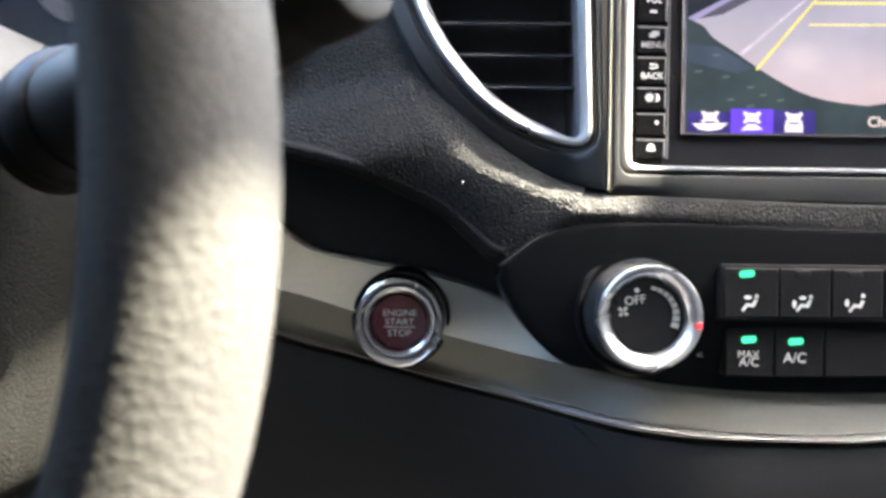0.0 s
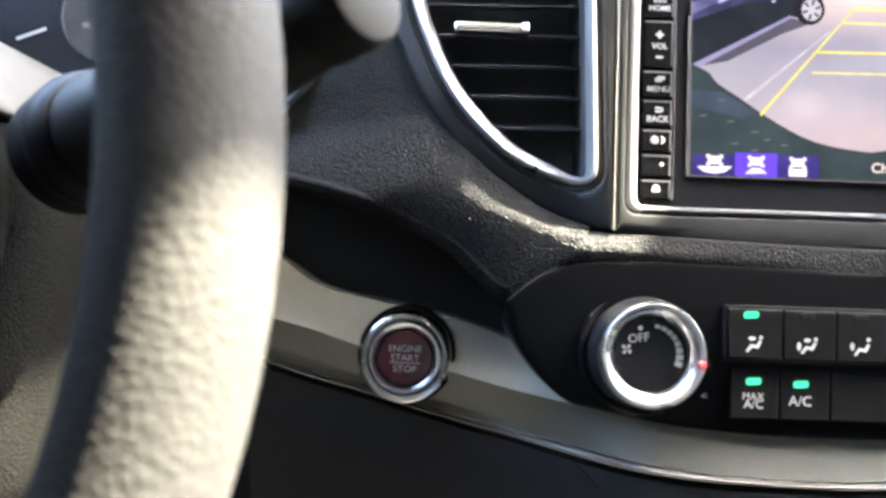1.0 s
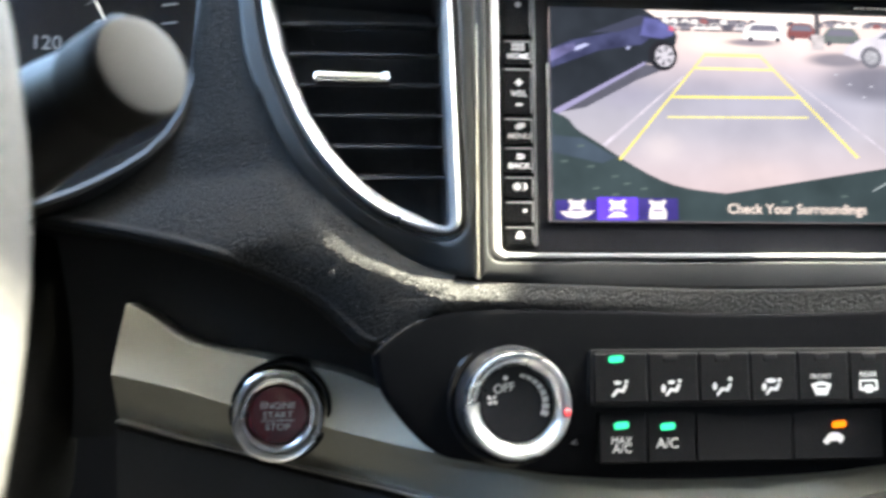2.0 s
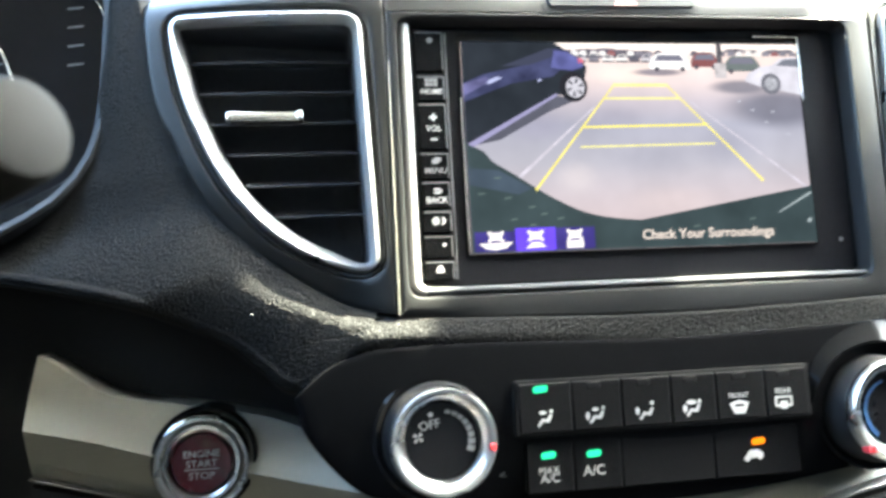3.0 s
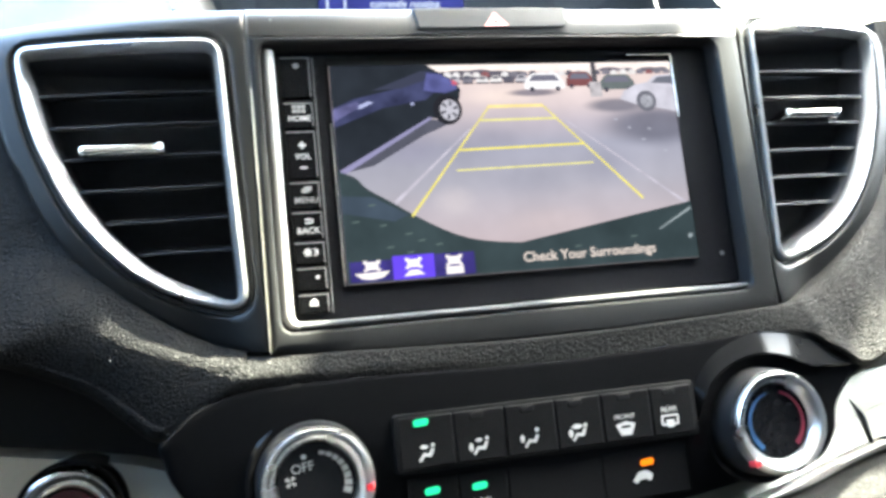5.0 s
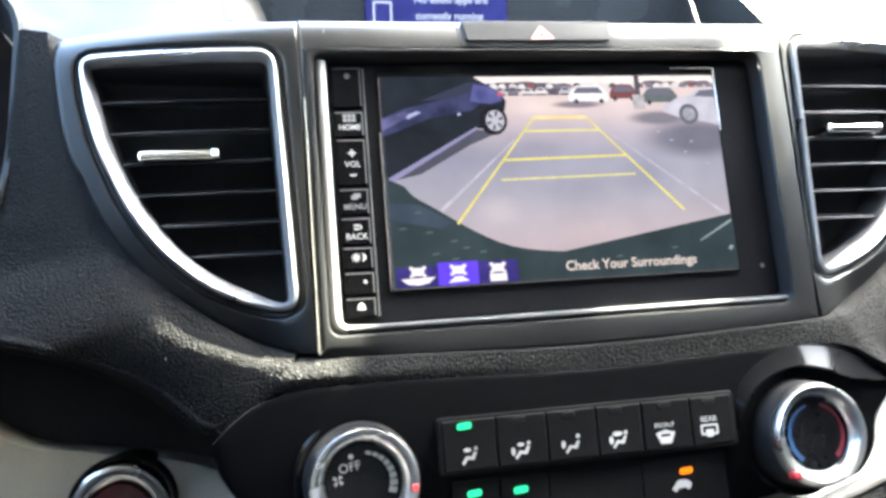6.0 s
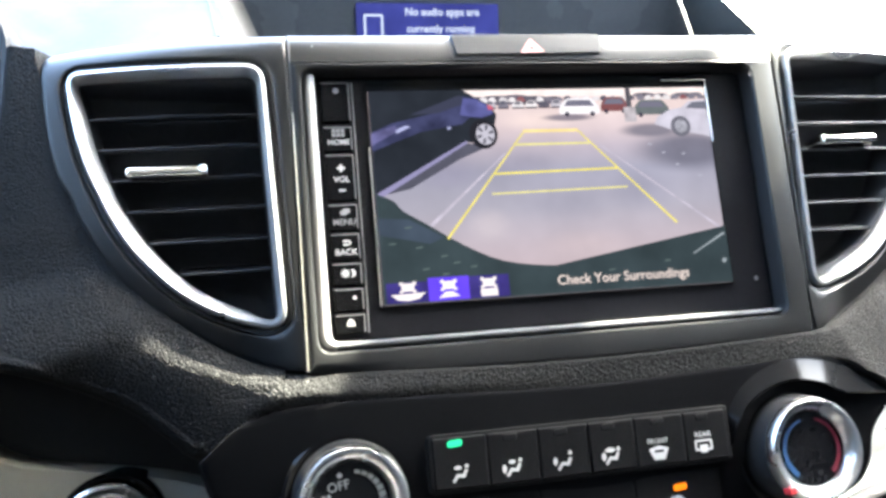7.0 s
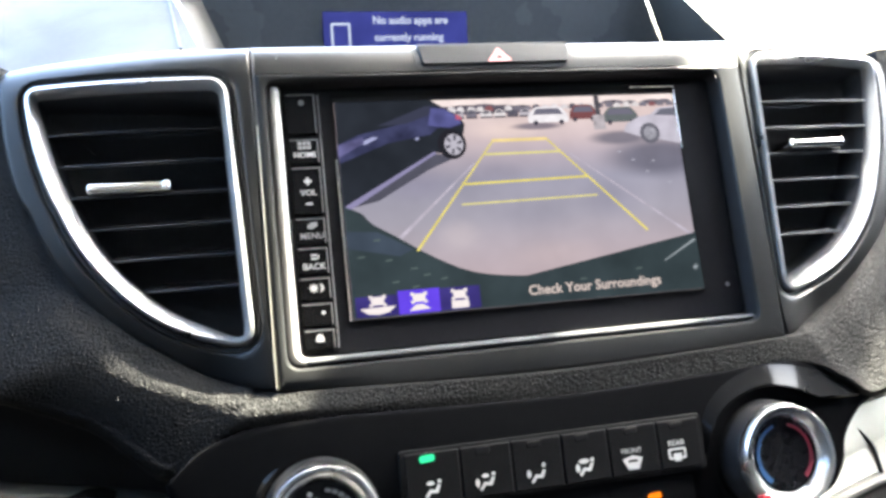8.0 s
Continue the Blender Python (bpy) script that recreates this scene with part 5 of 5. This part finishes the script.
# ---- upper information display ----
def info_display():
    d = thing("info_display", (0, 0.07, 0.11), "dark upper information display in a deep grey hood", "display")
    y = lambda x, z: 0.070 - (z - 0.10) * 0.30
    lp = outline([(-0.1120, 0.0800, 0.003), (-0.1340, 0.1330, 0.006), (0.1040, 0.1330, 0.006), (0.1260, 0.0800, 0.003)], 10, 4)
    part("dark_glass", stack([lift(lp, lambda x, z: y(x, z) + 0.006), lift(lp, y), lift(grow(lp, 0.5, 0, 0.12), y)], False, True), UPPER_GLASS, d, "dark glass of the display")
    f = lambda k: (lambda x, z: y(x, z) + k)
    way = spline([(0.112, 0.0795), (0.0, 0.0795), (-0.1120, 0.0795)], 6)
    rows = []
    for k, (x, z) in enumerate(way):
        ax, az = way[max(k - 1, 0)]
        bx, bz = way[min(k + 1, len(way) - 1)]
        ln = math.hypot(bx - ax, bz - az)
        nx, nz = -(bz - az) / ln, (bx - ax) / ln
        rows.append([(x - nx * -g, y(x, z) + dy, z - nz * -g) for g, dy in ((-0.003, 0.003), (0.0, -0.001), (0.006, -0.010), (0.010, -0.014), (0.013, -0.016))])
    part("hood", sheet(rows), TOPPAD, d, "smooth grey hood framing the display")
    # flared side walls of the hood
    for side in (-1, 1):
        rows = []
        for k in range(9):
            z = 0.0740 + 0.0650 * k / 8
            t = (z - 0.0800) / 0.0530
            gx = (-0.1120 - 0.0220 * t) if side < 0 else (0.1260 - 0.0220 * t)
            dy = (0.0135 + 1.045 * (z - 0.0720) - 0.0050) if side < 0 else 0.0250 + 0.45 * (z - 0.0720)
            ox = (-0.1275 - 0.26 * (z - 0.072)) if side < 0 else gx + 0.0070
            a, b = Vector((gx, y(gx, z) - 0.001, z)), Vector((ox, min(dy, y(gx, z) - 0.004), z))
            rows.append([a + (b - a) * h + Vector((0, -0.0025 * math.sin(math.pi * h), 0)) for h in (0.0, 0.06, 0.2, 0.4, 0.6, 0.8, 0.94, 1.0)])
        part("side_wall", sheet(rows), TOPPAD, d, "smooth grey side wall of the hood")
    q = lambda k: (lambda x, z: y(x, z) - k)
    part("picture", flat3(box_loop(-0.0710, 0.0840, 0.0045, 0.1165, 0.0008), q(0.0006)), glow("info ground", (0.050, 0.055, 0.26), 1.0, 0.2, 60), d, "lit blue message field", smooth=False)
    o, i = box_loop(-0.0672, 0.0850, -0.0574, 0.1108, 0.0008), box_loop(-0.0663, 0.0860, -0.0583, 0.1099, 0.0004)
    lit = glow("info lettering", (0.80, 0.83, 1.0), 1.0)
    part("symbol", stack([lift(o, q(0.0012)), lift(i, q(0.0012))]), lit, d, "outlined rectangle symbol", smooth=False)
    for text, cx, cz, wd in (("No audio apps are", -0.0258, 0.1116, 0.0392), ("currently running", -0.0268, 0.1034, 0.0362)):
        bm = letters(text, cx, cz, wd, 0.0, bold=0.014)
        for v in bm.verts:
            v.co.y = y(0, v.co.z) - 0.0012
        part("lettering", bm, lit, d, smooth=False)
    return d


def flat3(loop, y):
    bm = bmesh.new()
    bm.faces.new([bm.verts.new(p) for p in lift(loop, y)])
    return bm


info_display()


# ---- instrument cluster ----
def cluster():
    c = thing("instrument_cluster", (-0.33, 0.04, 0.03), "dark instrument cluster with a round trip computer dial", "instrument cluster")
    lp = outline([(-0.2320, 0.0900, 0.02), (-0.2360, -0.0050, 0.03), (-0.2900, -0.0300, 0.03), (-0.5300, -0.0300, 0.03), (-0.5500, 0.0900, 0.03), (-0.39, 0.15, 0.05)], 8, 5)
    outer = outline([(-0.2185, 0.0900, 0.02), (-0.2240, -0.0080, 0.035), (-0.2880, -0.0430, 0.03), (-0.5300, -0.0430, 0.03), (-0.5640, 0.0900, 0.03), (-0.39, 0.166, 0.05)], 8, 5)
    part("face", stack([lift(lp, 0.060), lift(grow(lp, 0.5, -0.38, 0.03), 0.060)], False, True), GLASS, c, "dark glass over the dials")
    part("hood_wall", stack([lift(outer, 0.045), lift(outer, 0.0215), lift(inset(outer, 0.0015), 0.0200), lift(inset(outer, 0.004), 0.0215), lift(lp, 0.062)]), RECESS, c, "black inner wall of the cluster hood")
    dim = glow("dial lettering", (0.52, 0.50, 0.60), 0.9)
    cx, cz, r = -0.3400, 0.0310, 0.0220
    part("dial", flat3(round_loop(cx, cz, r, 48), 0.0590), glow("dial ground", (0.085, 0.090, 0.115), 0.8, 0.2, 60), c, "grey lit dial", smooth=False)
    part("dial_ring", stack([lift(round_loop(cx, cz, r * f, 48), yy) for f, yy in ((1.02, 0.0595), (1.02, 0.0580), (1.0, 0.0575), (0.985, 0.0582), (0.985, 0.0595))]), CHROME, c, "thin bright dial ring")
    part("lettering", letters("TRIP A", -0.3475, 0.0258, 0.0090, 0.0580), dim, c, smooth=False)
    part("lettering", letters("9930.4", -0.3345, 0.0250, 0.0165, 0.0580, 0.0058), dim, c, smooth=False)
    part("lettering", letters("87°F", -0.3395, 0.0155, 0.0092, 0.0580, 0.0052), dim, c, smooth=False)
    part("lettering", letters("120", -0.3000, 0.0440, 0.0120, 0.0580), PRINT_DIM, c, smooth=False)
    rx, rz, rr = -0.3420, 0.0290, 0.0720
    arc = [(rx + rr * math.cos(radians(g)), 0.0582, rz + rr * math.sin(radians(g))) for g in range(-14, 95, 4)]
    part("dial_ring", tube(arc, 0.0007, 8), CHROME, c, "thin bright ring of the speed dial")
    for g in range(-10, 92, 8):
        u, v = math.cos(radians(g)), math.sin(radians(g))
        part("graduation", bar((rx + (rr - 0.0045) * u, rz + (rr - 0.0045) * v), (rx + (rr - 0.0012) * u, rz + (rr - 0.0012) * v), 0.0006, 0.0585), PRINT_DIM, c, smooth=False)
    for k in range(5):
        part("graduation", bar((-0.2490, 0.0545 + 0.009 * k), (-0.2420, 0.0555 + 0.009 * k), 0.0007, 0.0585), PRINT, c, smooth=False)
    part("needle", bar((-0.3830, 0.0180), (-0.3690, 0.0235), 0.0016, 0.0575), PRINT, c, "white needle tip", smooth=False)
    return c


cluster()

# ---- steering column, stalk, wheel ----
column = thing("steering_column", (-0.40, -0.02, -0.08), "charcoal plastic steering column shroud, sunlit below", "steering column")
sect = outline([(-0.3080, -0.0480, 0.004), (-0.3000, -0.1000, 0.03), (-0.3030, -0.1690, 0.016), (-0.3500, -0.1900, 0.04), (-0.4500, -0.1900, 0.04), (-0.4950, -0.1690, 0.016), (-0.4950, -0.0480, 0.004)], 5, 5)
bm = stack([lift(grow(sect, 0.90, -0.40, -0.09), -0.0900), lift(grow(sect, 0.97, -0.40, -0.09), -0.0850), lift(sect, -0.0750), lift(grow(sect, 1.05, -0.40, -0.09), 0.02), lift(grow(sect, 1.10, -0.40, -0.09), 0.09)], True)
part("lower_cover", bm, SHROUD, column, "grained charcoal lower cover")
sect = outline([(-0.3060, -0.0470, 0.003), (-0.3120, -0.0330, 0.012), (-0.3350, -0.0100, 0.02), (-0.4650, -0.0100, 0.02), (-0.4940, -0.0330, 0.012), (-0.4960, -0.0470, 0.003)], 5, 5)
bm = stack([lift(grow(sect, 0.92, -0.40, -0.04), -0.0880), lift(grow(sect, 0.98, -0.40, -0.04), -0.0830), lift(sect, -0.0740), lift(grow(sect, 1.03, -0.40, -0.04), 0.0), lift(grow(sect, 1.06, -0.40, -0.04), 0.055)], True)
part("upper_cover", bm, TOPPAD, column, "smooth grey upper cover")
part("cover_joint", tube(spline([(-0.2965, -0.040, -0.085), (-0.2960, -0.042, -0.100), (-0.2975, -0.045, -0.118), (-0.3010, -0.050, -0.135)], 5), 0.0003, 6), SHROUD, column, "fine joint line")


def stalk():
    s = thing("wiper_stalk", (-0.285, -0.09, -0.058), "black wiper stalk with a grey rounded end", "stalk")
    a, b = Vector((-0.2800, -0.0900, -0.0570)), Vector((-0.1920, -0.1655, -0.0370))
    d = (b - a).normalized()
    n = 28
    part("boot", tube([a - d * 0.008, a - d * 0.002, a + d * 0.0005, a + d * 0.0015, a + d * 0.003, a + d * 0.0075, a + d * 0.012, a + d * 0.014], [0.0188, 0.0192, 0.0186, 0.0186, 0.0196, 0.0196, 0.0188, 0.0175], n), STEM, s, "black ribbed boot at the column")
    ln = (b - a).length
    part("stem", tube([a + d * (0.012 + (ln - 0.026) * k / 8) for k in range(9)], [0.0170, 0.0164, 0.0157, 0.0149, 0.0140, 0.0130, 0.0120, 0.0110, 0.0098], n), STEM, s, "satin black stem")
    part("collar", tube([a + d * (ln * 0.55), a + d * (ln * 0.552), a + d * (ln * 0.565), a + d * (ln * 0.567)], [0.0130, 0.0138, 0.0137, 0.0128], n), KEY, s, "raised collar")
    e = b - d * 0.014
    part("end_cap", tube([e, e + d * 0.0005, e + d * 0.010, e + d * 0.0125, e + d * 0.0138, e + d * 0.0145], [0.0098, 0.0105, 0.0105, 0.0103, 0.0096, 0.0080], n), STALKCAP, s, "grey rounded end cap")
    # printed marks on the stem
    for k, (u, t) in enumerate(((0.30, 0.006), (0.42, 0.004), (0.72, 0.005))):
        p = a + d * ln * u
        side_v = Vector((0.1, -0.75, 0.62))
        side_v = (side_v - d * side_v.dot(d)).normalized()
        up = d.cross(side_v)
        r = 0.0172 - 0.0072 * u + 0.0003
        bm = bmesh.new()
        q = [p + side_v * r + d * (t / 2) * sx + up * 0.002 * sz for sx, sz in ((-1, -1), (1, -1), (1, 1), (-1, 1))]
        bm.faces.new([bm.verts.new(v) for v in q])
        part("mark", bm, PRINT_DIM, s, "grey printed mark", smooth=False)
    return s


stalk()


def steering_wheel():
    c, R, r = Vector((-0.4020, -0.1930, -0.0790)), 0.1861, 0.0143
    w = thing("steering_wheel", c, "black leather steering wheel with a sunlit rim", "steering wheel")
    rows, n, m = [], 120, 28
    for i in range(n):
        a = 2 * math.pi * i / n
        ca, sa = math.cos(a), math.sin(a)
        row = []
        for j in range(m):
            b = 2 * math.pi * j / m
            rr = R + r * 1.0 * math.cos(b)
            row.append((c.x + rr * ca, c.y + r * 1.25 * math.sin(b), c.z + rr * sa))
        rows.append(row)
    rows.append(rows[0])
    bm = sheet(rows, close=True)
    bmesh.ops.remove_doubles(bm, verts=bm.verts, dist=1e-6)
    part("rim", bm, LEATHER, w, "pebbled black leather rim")
    hub = outline([(c.x + 0.122, c.z + 0.030, 0.03), (c.x + 0.120, c.z - 0.050, 0.05), (c.x, c.z - 0.10, 0.05), (c.x - 0.120, c.z - 0.050, 0.05), (c.x - 0.122, c.z + 0.030, 0.03), (c.x, c.z + 0.075, 0.05)], 6, 6)
    part("hub", stack([lift(grow(hub, 0.7, c.x, c.z), -0.100), lift(hub, -0.128), lift(inset(hub, 0.002), -0.142), lift(inset(hub, 0.010), -0.150), lift(grow(hub, 0.6, c.x, c.z), -0.160)], True, True), HUB, w, "black hub cover")
    for a0 in (42, 138, 262):
        a = radians(a0)
        ca, sa = math.cos(a), math.sin(a)
        rows = []
        for k in range(9):
            t = k / 8
            q = 0.085 + (R - 0.088) * t
            px, pz = c.x + ca * q, c.z + sa * q
            py = -0.140 + (c.y + 0.140) * smooth(0.2, 1.0, t)
            hw = 0.030 - 0.014 * smooth(0, 0.7, t) + 0.006 * smooth(0.75, 1, t)
            row = []
            for j in range(14):
                b = 2 * math.pi * j / 14
                row.append((px - sa * hw * math.cos(b), py + 0.011 * math.sin(b), pz + ca * hw * math.cos(b)))
            rows.append(row)
        part("spoke", stack(rows, True, True), KNOB, w, "black spoke")
    return w


steering_wheel()

# specks of lint on the dash skin
def lint(x, y, z, size):
    t = thing("lint_speck", (x, y, z), "tiny white speck of lint on the dash", "lint")
    bm = bmesh.new()
    bmesh.ops.create_icosphere(bm, subdivisions=1, radius=size)
    for v in bm.verts:
        v.co = Vector((v.co.x * 0.7, v.co.y * 0.6, v.co.z * 1.5)) + Vector((x, y, z))
    part("fluff", bm, PRINT_DIM, t)


lint(-0.1648, -0.0020, -0.0662, 0.0003)
lint(-0.1468, -0.0010, -0.0944, 0.0003)
lint(-0.0990, -0.0075, 0.0612, 0.0004)
